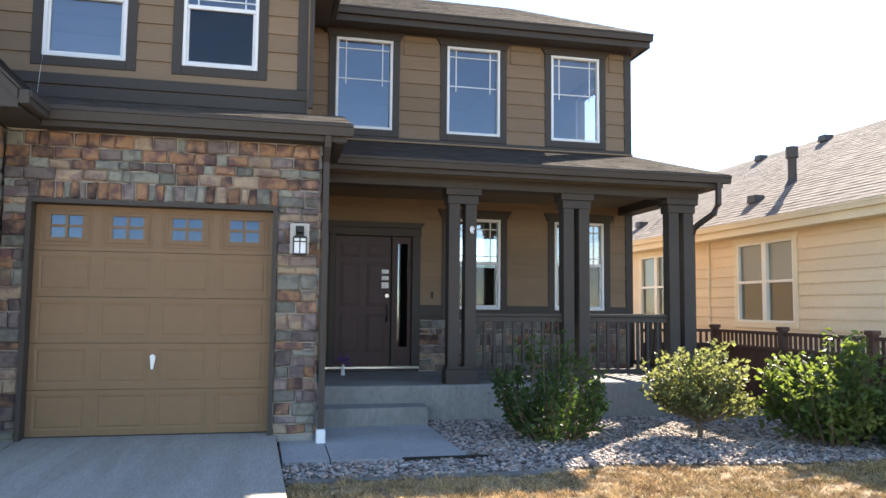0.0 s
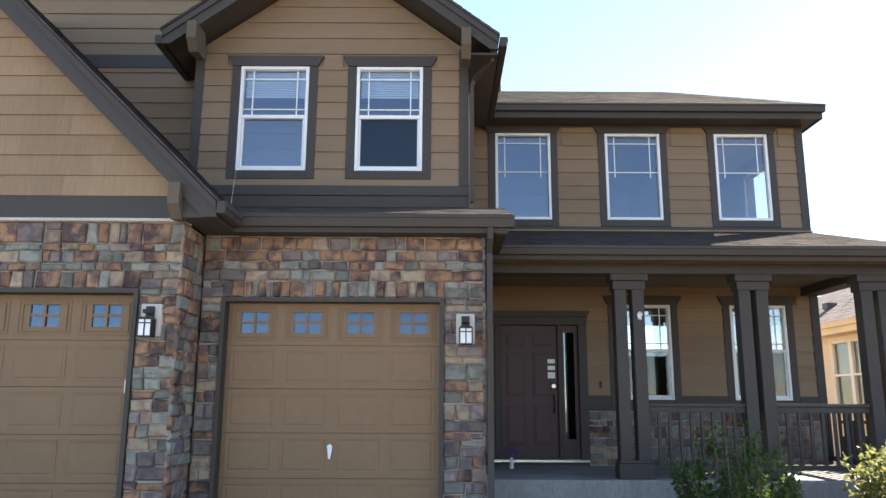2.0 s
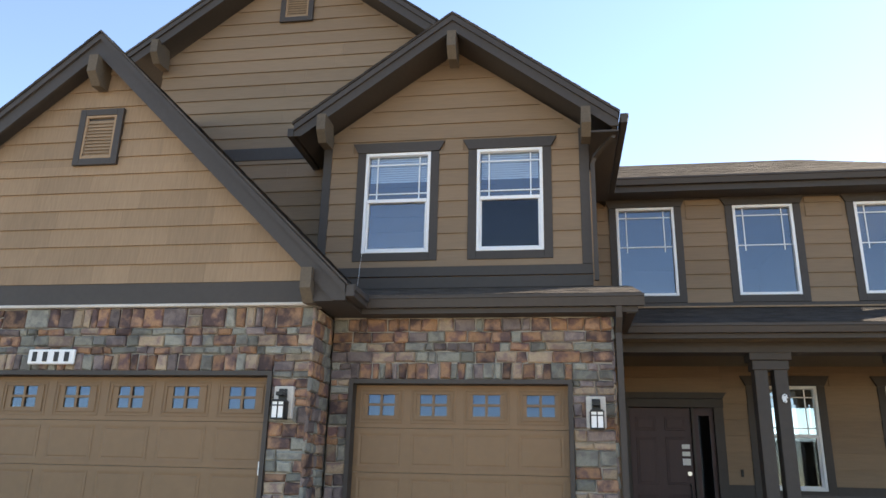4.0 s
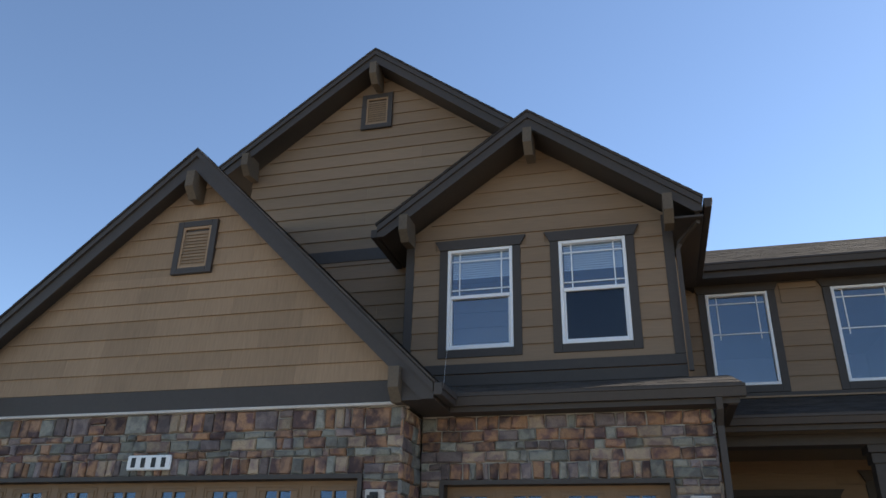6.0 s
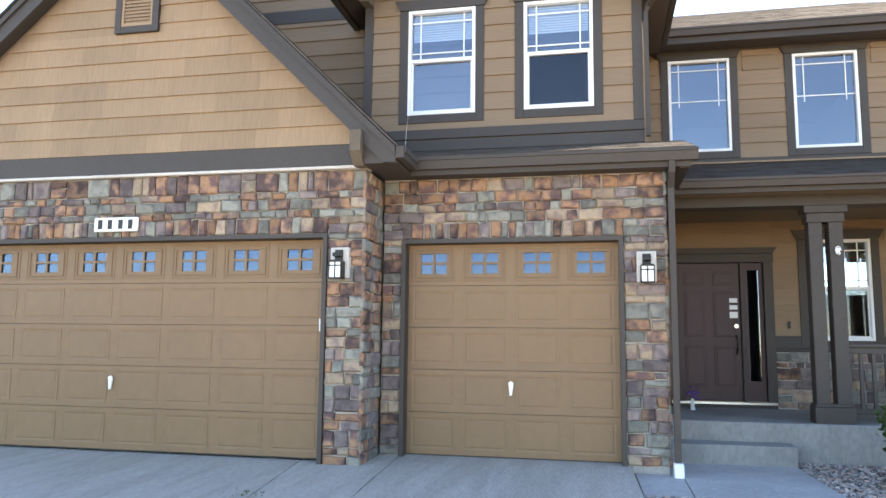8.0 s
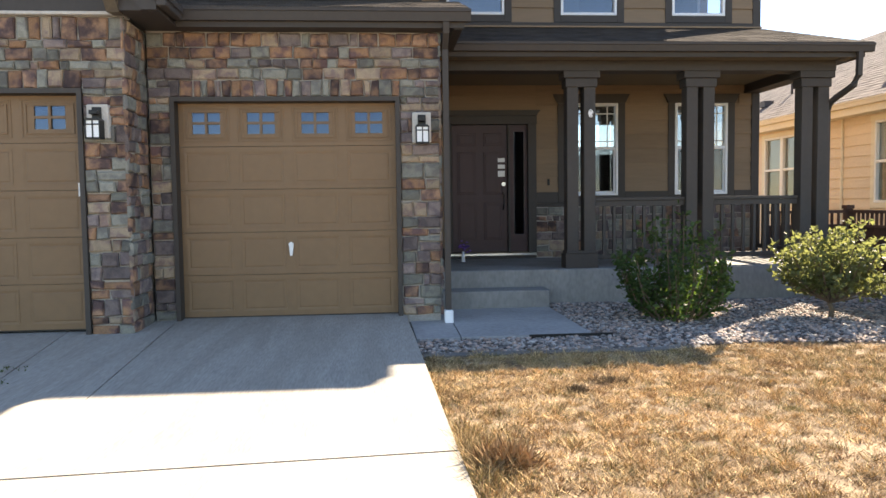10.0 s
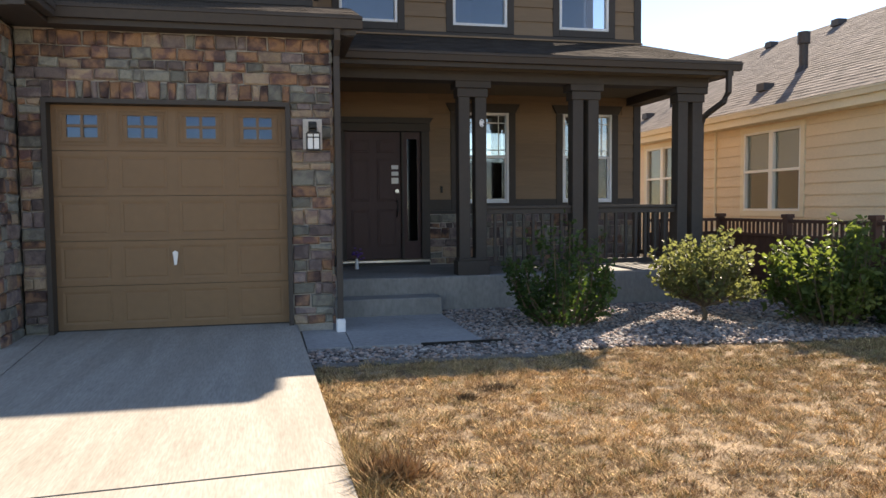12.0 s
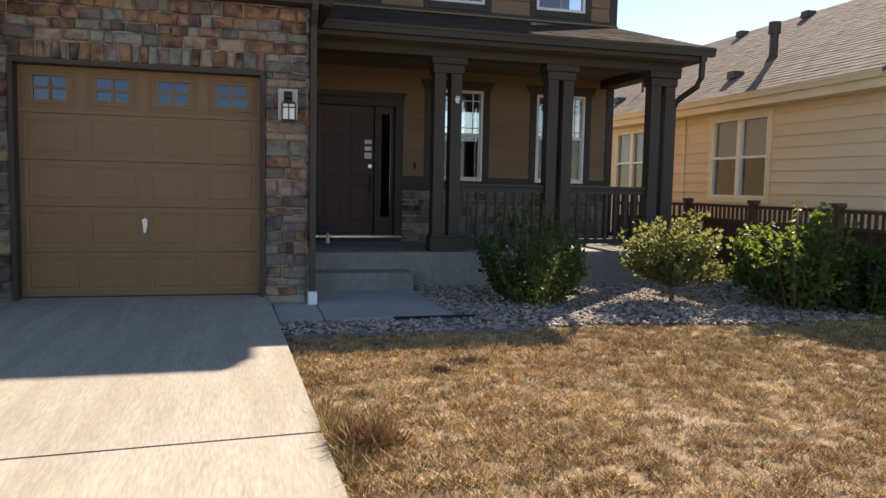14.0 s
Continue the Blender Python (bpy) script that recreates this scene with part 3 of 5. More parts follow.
def shingled(name, quad, rows, thick=0.05, material=None, width=0.32, seed=1, parent=None):
    """A roof slope through quad (eave a, eave b, ridge b, ridge a), with laid shingle courses on it."""
    rng = random.Random(seed)
    a, b, c, d = [Vector(p) for p in quad]
    nrm = (b - a).cross(d - a).normalized()
    if nrm.z < 0:
        nrm = -nrm
    bm = bmesh.new()
    slab(bm, [tuple(p) for p in (a, b, c, d)], thick)
    roof = part(name, bm, material or M_SHINGLE, parent or house)
    bm = bmesh.new()
    for r in range(rows):
        u0, u1 = r / rows, min(1, (r + 1.25) / rows)
        p0, q0, p1, q1 = a.lerp(d, u0), b.lerp(c, u0), a.lerp(d, u1), b.lerp(c, u1)
        length = max((q0 - p0).length, 0.1)
        n = max(1, int(length / width))
        cuts = [0] + sorted((k + rng.uniform(0.2, 0.8)) / n for k in range(n)) + [1]
        for s, e in zip(cuts, cuts[1:]):
            if e - s < 0.004:
                continue
            lift = rng.uniform(0.006, 0.0105)
            vs = [p0.lerp(q0, s) + nrm * lift, p0.lerp(q0, e) + nrm * lift, p1.lerp(q1, e) + nrm * 0.0015, p1.lerp(q1, s) + nrm * 0.0015]
            lo = [p0.lerp(q0, s), p0.lerp(q0, e)]
            w = [bm.verts.new(v) for v in vs] + [bm.verts.new(v) for v in lo]
            bm.faces.new(w[:4])
            bm.faces.new((w[0], w[4], w[5], w[1]))
    ob = part("shingle_layer", bm, material or M_SHINGLE, roof)
    tagged(ob, kind="stuff")
    return roof


PZ = 4.07
shingled("porch_roof", [(2.93, PE, 3.32), (8.785, PE, 3.32), (8.52, YM, PZ), (2.93, YM, PZ)], 16, seed=2)
end = bmesh.new()
outline = [(PE + 0.1, 3.15), (YM, 3.15), (YM, PZ - 0.06), (PE + 0.1, 3.28)]
near_side, far_side = [[end.verts.new((x, y, z)) for y, z in outline] for x in (8.46, 8.5)]
end.faces.new(near_side)
end.faces.new(far_side[::-1])
for i in range(4):
    end.faces.new((near_side[(i + 1) % 4], near_side[i], far_side[i], far_side[(i + 1) % 4]))
bmesh.ops.recalc_face_normals(end, faces=end.faces)
part("porch_roof_end", end, M_TRIM, house)


def post_pair(x):
    """Two square posts on a shared plinth, with a stepped cap."""
    ob = new("porch_post")
    ob.parent = house
    y0, y1 = 1.27, 1.46
    part("shaft", boxes((x - 0.197, y0, 0.58, x - 0.037, y1, 2.84), bevel=0.006), M_TRIM, ob)
    part("shaft", boxes((x + 0.037, y0, 0.58, x + 0.197, y1, 2.84), bevel=0.006), M_TRIM, ob)
    part("plinth", boxes((x - 0.228, y0 - 0.03, 0.365, x + 0.228, y1 + 0.03, 0.565), (x - 0.212, y0 - 0.015, 0.566, x + 0.212, y1 + 0.015, 0.605), bevel=0.006), M_TRIM, ob)
    part("cap", boxes((x - 0.218, y0 - 0.02, 2.81, x + 0.218, y1 + 0.02, 2.927), (x - 0.25, y0 - 0.05, 2.928, x + 0.25, y1 + 0.05, 3.02), bevel=0.006), M_TRIM, ob)
    return ob


for px_ in (4.965, 6.625, 8.26):
    post_pair(px_)


def railing(p, q):
    """Top and bottom rail with square balusters from p to q (x, y)."""
    ob = new("porch_railing")
    ob.parent = house
    along = 0 if abs(q[0] - p[0]) > abs(q[1] - p[1]) else 1
    lo, hi = sorted((p[along], q[along]))
    fix = p[1 - along]
    mk = lambda a, b, h, z0, z1: (a, fix - h, z0, b, fix + h, z1) if along == 0 else (fix - h, a, z0, fix + h, b, z1)
    part("top_rail", boxes(mk(lo, hi, 0.045, 1.28, 1.325), mk(lo, hi, 0.025, 1.205, 1.279), bevel=0.005), M_TRIM, ob)
    part("bottom_rail", boxes(mk(lo, hi, 0.03, 0.48, 0.55), bevel=0.005), M_TRIM, ob)
    n = int((hi - lo) / 0.14)
    for k in range(1, n):
        c = lo + (hi - lo) * k / n
        part("baluster", boxes(mk(c - 0.019, c + 0.019, 0.019, 0.55, 1.205)), M_TRIM, ob)


railing((5.165, 1.365), (6.43, 1.365))
railing((6.825, 1.365), (8.06, 1.365))
railing((8.42, 1.46), (8.42, YM - 0.04))

# upper roof of the main part
EY, EXR, EZ = 2.88, 8.66, 6.12
RY, RZ, RX = 5.4, 7.43, 6.86
part("eave_soffit", boxes((2.8, EY + 0.03, 5.90, EXR - 0.03, YM, 5.93), (8.5, YM, 5.90, EXR - 0.03, 8.0, 5.93)), M_TRIM, house)
part("eave_fascia", boxes((2.8, EY, 5.88, EXR, EY + 0.03, 6.09), (EXR - 0.03, EY + 0.03, 5.88, EXR, 8.0, 6.09)), M_TRIM, house)
part("gutter", gutter(2.95, EXR + 0.02, EY - 0.10, 6.10, 0.12), M_TRIM, house)
shingled("main_roof", [(2.5, EY - 0.03, EZ), (EXR + 0.03, EY - 0.03, EZ), (RX, RY, RZ), (2.5, RY, RZ)], 13, seed=4)
shingled("main_roof_side", [(EXR + 0.03, EY - 0.03, EZ), (EXR + 0.03, 8.0, EZ), (RX, RY + 0.1, RZ), (RX, RY, RZ)], 13, seed=5)
shingled("main_roof_back", [(EXR + 0.03, 8.0, EZ), (2.5, 8.0, EZ), (2.5, RY, RZ), (RX, RY + 0.1, RZ)], 6, seed=6)


# ---- stone garage front ----
SG = (-0.0, 2.44, -0.1, 2.44)
DG = (-6.12, -0.79, -0.1, 2.44)
XR = -0.335                    # face of the return between the two fronts
single_wall = part("stone_wall", pierced(XR + 0.05, 2.93, -0.1, 3.24, YS + 0.05, YS + 0.25, [(SG[0] - 0.05, SG[1] + 0.05, -0.1, 2.49)]), M_MORTAR, house, "mixed tan, rust and grey cut stone")
double_wall = part("stone_wall", pierced(-6.8, XR, -0.1, 3.22, YD + 0.05, YD + 0.25, [(DG[0] - 0.05, DG[1] + 0.05, -0.1, 2.49)]), M_MORTAR, house, "mixed tan, rust and grey cut stone")
return_wall = part("stone_wall", boxes((XR - 0.15, YD + 0.25, -0.1, XR, YS + 0.25, 3.22)), M_MORTAR, house, "mixed tan, rust and grey cut stone")
part("garage_side_wall", boxes((2.79, YS + 0.25, -0.1, 2.93, YM, 3.3)), M_SIDING, house)
room("garage_room", -6.4, 2.7, 0.0, 3.0, 0.06, 5.0)
part("garage_lintel", boxes((-6.8, YD + 0.25, 2.55, XR - 0.15, 0.05, 3.2)), M_MORTAR, house)


def stone_pieces(parent, x0, x1, z0, z1, holes, put, seed, soldier=None, cols=(0, 0, 0, 0, 1, 1, 1, 2, 2, 3, 3, 3, 4, 4, 4)):
    """Coursed cut stones of uneven size between x0..x1, z0..z1; put(bm, x, z, depth) places a corner."""
    rng = random.Random(seed)

    def one(a, b, lo, hi):
        g = rng.uniform(0.002, 0.007)
        a, b, lo, hi = a + g, b - g, lo + g, hi - g
        if b - a < 0.03 or hi - lo < 0.03:
            return
        dep, c = rng.uniform(0.026, 0.046), min(0.016, (b - a) * 0.2, (hi - lo) * 0.2)
        j = lambda: rng.uniform(-0.01, 0.01)
        base = [(a + j(), lo + j()), (b + j(), lo + j()), (b + j(), hi + j()), (a + j(), hi + j())]
        bm = bmesh.new()
        v0 = [bm.verts.new(put(x, z, 0.0)) for x, z in base]
        v1 = [bm.verts.new(put(x, z, dep - 0.016)) for x, z in base]
        mx, mz = (a + b) / 2, (lo + hi) / 2
        v2 = [bm.verts.new(put(x + (c if x < mx else -c), z + (c if z < mz else -c), dep + j())) for x, z in base]
        for p, q in ((v0, v1), (v1, v2)):
            for i in range(4):
                bm.faces.new((p[i], p[(i + 1) % 4], q[(i + 1) % 4], q[i]))
        bm.faces.new(v2)
        bmesh.ops.recalc_face_normals(bm, faces=bm.faces)
        part("stone", bm, STONES[rng.choice(cols)], parent)

    if soldier:
        sx0, sx1, sz0, sz1 = soldier
        x = sx0
        while x < sx1 - 0.05:
            w = rng.uniform(0.075, 0.15)
            w = sx1 - x if sx1 - x - w < 0.08 else w
            one(x, x + w, sz0, sz1 + rng.uniform(-0.01, 0.01))
            x += w
        holes = list(holes) + [soldier]
    z = z0
    while z < z1 - 0.03:
        h = rng.choice((0.085, 0.105, 0.13, 0.15, 0.18))
        h = z1 - z if z1 - z - h < 0.08 else h
        for hh in holes:
            for edge in hh[2:]:
                if z + 0.05 < edge < z + h + 0.06:
                    h = edge - z
        for p, q in runs(x0, x1, holes, z, z + h):
            x = p
            while x < q - 0.02:
                w = rng.uniform(0.12, 0.31) if rng.random() < 0.8 else rng.uniform(0.08, 0.14)
                w = q - x if q - x - w < 0.1 else w
                if rng.random() < 0.2 and h > 0.16 and w > 0.16:
                    s = rng.uniform(0.4, 0.6)
                    one(x, x + w, z, z + h * s)
                    one(x, x + w, z + h * s, z + h)
                else:
                    one(x, x + w, z, z + h)
                x += w
        z += h


def garage_door(x0, x1, y, cols, holder):
    """Five sections of raised panels, the top one glazed with four small panes a panel."""
    door = new("garage_door")
    door.parent = house
    rows, h = 5, 2.44 / 5
    for r in range(rows):
        z0, z1 = r * h + (0.012 if r == 0 else 0.003), (r + 1) * h - 0.002
        w = (x1 - x0) / cols
        holes = []
        if r == rows - 1:
            holes = [(x0 + (c + 0.5) * w - 0.155, x0 + (c + 0.5) * w + 0.155, z0 + 0.14, z1 - 0.10) for c in range(cols)]
        section = part("section", pierced(x0, x1, z0, z1, y, y + 0.045, holes), M_GARAGE, door)
        for c in range(cols):
            cx = x0 + (c + 0.5) * w
            for inset, proud in ((0.055, 0.005),) if r < rows - 1 else ((0.045, 0.007), (0.085, 0.012)):
                a, b, lo, hi = cx - w / 2 + inset, cx + w / 2 - inset, z0 + inset + 0.005, z1 - inset
                if r == rows - 1:
                    t = 0.022
                    part("panel_moulding", boxes((a, y - proud, lo, a + t, y, hi), (b - t, y - proud, lo, b, y, hi), (a + t, y - proud, lo, b - t, y, lo + t), (a + t, y - proud, hi - t, b - t, y, hi), bevel=0.003), M_GARAGE, section)
                else:
                    bm = bmesh.new()
                    p0 = [(a, lo), (b, lo), (b, hi), (a, hi)]
                    k = 0.028
                    p1 = [(a + k, lo + k), (b - k, lo + k), (b - k, hi - k), (a + k, hi - k)]
                    p2 = [(a + k + 0.012, lo + k + 0.012), (b - k - 0.012, lo + k + 0.012), (b - k - 0.012, hi - k - 0.012), (a + k + 0.012, hi - k - 0.012)]
                    rings = [[bm.verts.new((x, yy, z)) for x, z in p] for p, yy in ((p0, y), (p0, y - 0.005), (p1, y - 0.001), (p2, y - 0.005))]
                    for p, q in zip(rings, rings[1:]):
                        for i in range(4):
                            bm.faces.new((p[i], p[(i + 1) % 4], q[(i + 1) % 4], q[i]))
                    bm.faces.new(rings[-1])
                    bmesh.ops.recalc_face_normals(bm, faces=bm.faces)
                    part("panel", bm, M_GARAGE, section)
            if r == rows - 1:
                hx0, hx1, hz0, hz1 = holes[c]
                mx, mz, t = (hx0 + hx1) / 2, (hz0 + hz1) / 2, 0.014
                part("glazing_bar", boxes((mx - t, y - 0.006, hz0, mx + t, y + 0.01, hz1), (hx0, y - 0.006, mz - t, mx - t, y + 0.01, mz + t), (mx + t, y - 0.006, mz - t, hx1, y + 0.01, mz + t)), M_GARAGE, section)
                part("pane", boxes((hx0, y + 0.014, hz0, hx1, y + 0.018, hz1)), M_GLASS_G, section)
    part("weather_seal", boxes((x0, y + 0.002, 0.0, x1, y + 0.03, 0.013)), M_BLACK, door)
    yf = holder
    part("jamb", pierced(x0 - 0.05, x1 + 0.05, -0.05, 2.49, yf, y + 0.05, [(x0 - 0.001, x1 + 0.001, -0.1, 2.441)]), M_TRIM, door)
    lock = bmesh.new()
    lx = x0 + (x1 - x0) * 0.5
    prism(lock, [(lx - 0.02, 0.80), (lx - 0.012, 0.70), (lx + 0.012, 0.70), (lx + 0.028, 0.80), (lx + 0.03, 0.84), (lx, 0.86), (lx - 0.028, 0.84)], y - 0.03, y - 0.006)
    part("lock_cover", lock, M_PLATE, door, "pale plastic lock cover")
    return door


garage_door(0.0, 2.44, 0.0, 4, YS - 0.005)
garage_door(DG[0], DG[1], YD + 0.16, 8, YD - 0.005)

part("side_strap", boxes((-0.85, YD + 0.11, 1.40, -0.82, YD + 0.158, 1.54), bevel=0.004), M_PLATE, house, "white plastic strap end")
part("roof_vent", boxes((3.36, 5.15, 7.25, 3.6, 5.35, 7.52), bevel=0.01), M_BLACK, house)
part("stone_cap", boxes((-6.82, YD - 0.03, 3.215, XR + 0.04, YD + 0.2, 3.25), bevel=0.006), M_CAP, house)
part("gable_band", boxes((-6.8, YD - 0.02, 3.252, XR + 0.06, YD + 0.2, 3.495), (XR, YD + 0.2, 3.252, XR + 0.06, YU, 3.495), bevel=0.004), M_TRIM, house)

GY = -0.44                     # front lip of the gutter over the single garage

# ---- gable over the double garage ----
G1P, G1R, G1L = (-3.33, 6.715), (0.10, 3.345), (-6.9, 3.55)
FY1 = -1.04


def rake(name, peak, tip, y0, y1, deep, parent=house):
    """A board along a gable slope from peak to tip, hanging deep below the roof line."""
    bm = bmesh.new()
    low = max(tip[1] - deep, tip[1] - 0.13)
    run = (peak[1] - deep - low) / (peak[1] - tip[1])
    prism(bm, [peak, tip, (tip[0], low), (peak[0] + (tip[0] - peak[0]) * run, low), (peak[0], peak[1] - deep)], y0, y1)
    return part(name, bm, M_TRIM, parent)


def gable(peak, left, right, yf, yback, seed, deep):
    """Rake boards, soffits and shingled slopes of a front gable."""
    for tip in (left, right):
        rake("rake_board", peak, tip, yf, yf + 0.035, deep)
        rake("drip_board", (peak[0], peak[1] + 0.035), (tip[0], tip[1] + 0.035), yf - 0.03, yf + 0.035, 0.09)
        s = 1 if tip is right else -1
        bm = bmesh.new()
        prism(bm, [(peak[0], peak[1] - 0.18), (tip[0], tip[1] - 0.05), (tip[0], tip[1] - 0.09), (peak[0], peak[1] - 0.22)], yf + 0.035, yback)
        part("soffit", bm, M_TRIM, house)
        q = [(tip[0] + 0.02 * s, yf - 0.045, tip[1] + 0.06), (tip[0] + 0.02 * s, yback, tip[1] + 0.06), (peak[0], yback, peak[1] + 0.07), (peak[0], yf - 0.045, peak[1] + 0.07)]
        shingled("gable_roof", q, 18, 0.03, seed=seed + s)


def bracket(x, z, y, s=1.0):
    """A timber knee bracket under a gable."""
    bm = bmesh.new()
    pts = [(-0.02, 0.10), (-0.02, -0.10), (0.10, -0.22), (0.34, -0.20), (0.34, -0.06), (0.30, 0.10)]
    a = [bm.verts.new((x - 0.06, y + p * s, z + q * s)) for p, q in pts]
    b = [bm.verts.new((x + 0.06, y + p * s, z + q * s)) for p, q in pts]
    bm.faces.new(a), bm.faces.new(b[::-1])
    for i in range(len(pts)):
        j = (i + 1) % len(pts)
        bm.faces.new((a[j], a[i], b[i], b[j]))
    bmesh.ops.recalc_face_normals(bm, faces=bm.faces)
    return part("bracket", bm, M_WOODEND, house, "weathered brown timber bracket")


def under(peak, left, right, drop):
    """The stretch of x under a gable at height z."""
    def f(z):
        a = peak[0] + (left[0] - peak[0]) * (peak[1] - drop - z) / (peak[1] - left[1])
        b = peak[0] + (right[0] - peak[0]) * (peak[1] - drop - z) / (peak[1] - right[1])
        return (a, b) if b > a else (peak[0], peak[0])
    return f


def gable_wall(name, peak, left, right, x0, x1, z0, y, drop, label=""):
    f = under(peak, left, right, drop)
    bm = bmesh.new()
    top = peak[1] - drop
    za = next((top - k * 0.01 for k in range(2000) if f(top - k * 0.01)[0] <= x0), z0)
    zb = next((top - k * 0.01 for k in range(2000) if f(top - k * 0.01)[1] >= x1), z0)
    pts = [(x0, z0), (x1, z0), (x1, max(zb, z0 + 0.01)), (peak[0], top), (x0, max(za, z0 + 0.01))]
    prism(bm, pts, y, y + 0.12)
    return part(name, bm, M_SIDING, house, label)


def louvre_vent(x0, x1, z0, z1, y):
    """A louvred attic vent in a dark casing."""
    v = new("attic_vent")
    v.parent = house
    k = 0.085
    part("casing", boxes((x0, y - 0.045, z0, x0 + k, y, z1), (x1 - k, y - 0.045, z0, x1, y, z1), (x0 + k, y - 0.045, z0, x1 - k, y, z0 + k), (x0 + k, y - 0.045, z1 - k, x1 - k, y, z1), bevel=0.004), M_TRIM, v)
    a, b, lo, hi = x0 + k, x1 - k, z0 + k, z1 - k
    part("frame", boxes((a, y - 0.035, lo, a + 0.03, y, hi), (b - 0.03, y - 0.035, lo, b, y, hi), (a + 0.03, y - 0.035, lo, b - 0.03, y, lo + 0.03), (a + 0.03, y - 0.035, hi - 0.03, b - 0.03, y, hi)), M_SHAKE, v, "tan louvre frame")
    n = int((hi - lo - 0.06) / 0.045)
    for i in range(n):
        z = lo + 0.035 + i * 0.045
        part("slat", slab(bmesh.new(), [(a + 0.03, y - 0.03, z), (b - 0.03, y - 0.03, z), (b - 0.03, y - 0.003, z + 0.05), (a + 0.03, y - 0.003, z + 0.05)], 0.008), M_SHAKE, v)
    part("backing", boxes((a, y - 0.004, lo, b, y + 0.001, hi)), M_TRIM, v)


gable(G1P, G1L, G1R, FY1, YB, 20, 0.27)
V1 = (-3.565, -2.975, 5.01, 5.77)
g1_wall = gable_wall("gable_wall", G1P, G1L, G1R, -6.78, XR + 0.04, 3.495, YD, 0.2)
siding(g1_wall, -6.78, XR + 0.04, 3.495, 6.6, YD, [V1], under(G1P, G1L, G1R, 0.25), 0.232, M_SHAKE, shingle=0.9, rng=random.Random(9))
louvre_vent(*V1, YD - 0.02)
bracket(-3.33, 6.28, FY1 - 0.07, 1.15)
bracket(-0.33, 3.45, FY1 - 0.07, 1.15)
bracket(-6.3, 3.55, FY1 - 0.07, 1.15)
part("return_cheek", prism(bmesh.new(), [(XR + 0.062, 3.215), (0.0, 3.215), (0.0, 3.30), (XR + 0.062, 3.47)], FY1 + 0.036, FY1 + 0.06), M_TRIM, house)
part("eave_return", boxes((XR + 0.062, FY1 + 0.062, 3.215, 0.10, YS + 0.04, 3.25), bevel=0.003), M_TRIM, house)
part("eave_fascia", boxes((0.07, FY1 + 0.036, 3.252, 0.10, YS + 0.04, 3.36)), M_TRIM, house)
part("gutter", boxes((0.102, FY1 - 0.02, 3.25, 0.20, GY - 0.02, 3.385), (0.20, FY1 - 0.02, 3.31, 0.215, GY - 0.02, 3.385), bevel=0.008), M_TRIM, house)

# ---- pent roof over the single garage ----
part("eave_fascia", boxes((0.1, GY + 0.09, 3.21, 3.22, GY + 0.12, 3.375), (0.1, GY + 0.12, 3.21, 3.2, YS + 0.06, 3.23)), M_TRIM, house)
part("gutter", gutter(0.12, 3.285, GY, 3.40, 0.13, 0.11), M_TRIM, house)
shingled("pent_roof", [(-0.3, GY + 0.02, 3.41), (3.26, GY + 0.02, 3.41), (3.26, YU, 3.80), (-0.3, YU, 3.80)], 8, seed=31)
part("roof_end", prism(bmesh.new(), [(3.1, 3.2), (3.2, 3.2), (3.2, 3.34), (3.1, 3.34)], GY + 0.12, YU), M_TRIM, house)

# ---- dormer ----
G3P, G3L, G3R = (1.0, 7.53), (-1.15, 5.955), (3.17, 5.895)
FY3 = 0.24
UW = [(-0.263, 0.661, 4.295, 5.762), (1.30, 2.194, 4.295, 5.762)]
d_wall = part("dormer_wall", pierced(-0.86, 2.79, 3.6, 6.0, YU, YU + 0.12, UW), M_SIDING, house)
gable_wall("dormer_gable", G3P, G3L, G3R, -0.86, 2.79, 6.0, YU, 0.2)
for sx in (-0.86, 2.67):
    part("dormer_side", boxes((sx, YU + 0.12, 3.6, sx + 0.12, 5.0, 6.0)), M_SIDING, house)
room("dormer_room", -0.7, 2.62, 3.95, 5.95, YU + 0.13, 4.5)
siding(d_wall, -0.76, 2.68, 4.092, 7.4, YU, grow(UW, 0.115, 0.0) + [(h[0] - 0.19, h[1] + 0.19, h[3], h[3] + 0.15) for h in UW], under(G3P, G3L, G3R, 0.24), rng=random.Random(5))
part("corner_board", boxes((2.68, YU - 0.035, 4.092, 2.81, YU + 0.1, 6.02), bevel=0.004), M_TRIM, house)
part("corner_board", boxes((-0.88, YU - 0.035, 3.6, -0.76, YU + 0.1, 6.05), bevel=0.004), M_TRIM, house)
part("dormer_band", boxes((-0.88, YU - 0.033, 3.96, 2.81, YU, 4.09), (-0.76, YU - 0.02, 3.80, 2.81, YU, 3.952), bevel=0.004), M_TRIM, house)
gable(G3P, G3L, G3R, FY3, 6.0, 40, 0.205)
for i, h in enumerate(UW):
    top = window(*h, YU, "hung", screen=i == 1)
    blind(top, h[0] + 0.06, h[1] - 0.06, h[3] - (0.42 if i == 0 else 0.40), h[3] - 0.06, YU + 0.06)
bracket(1.0, 7.15, FY3 - 0.07, 1.15)
bracket(2.76, 5.90, FY3 - 0.07, 1.15)
bracket(-0.75, 5.98, FY3 - 0.07, 1.15)

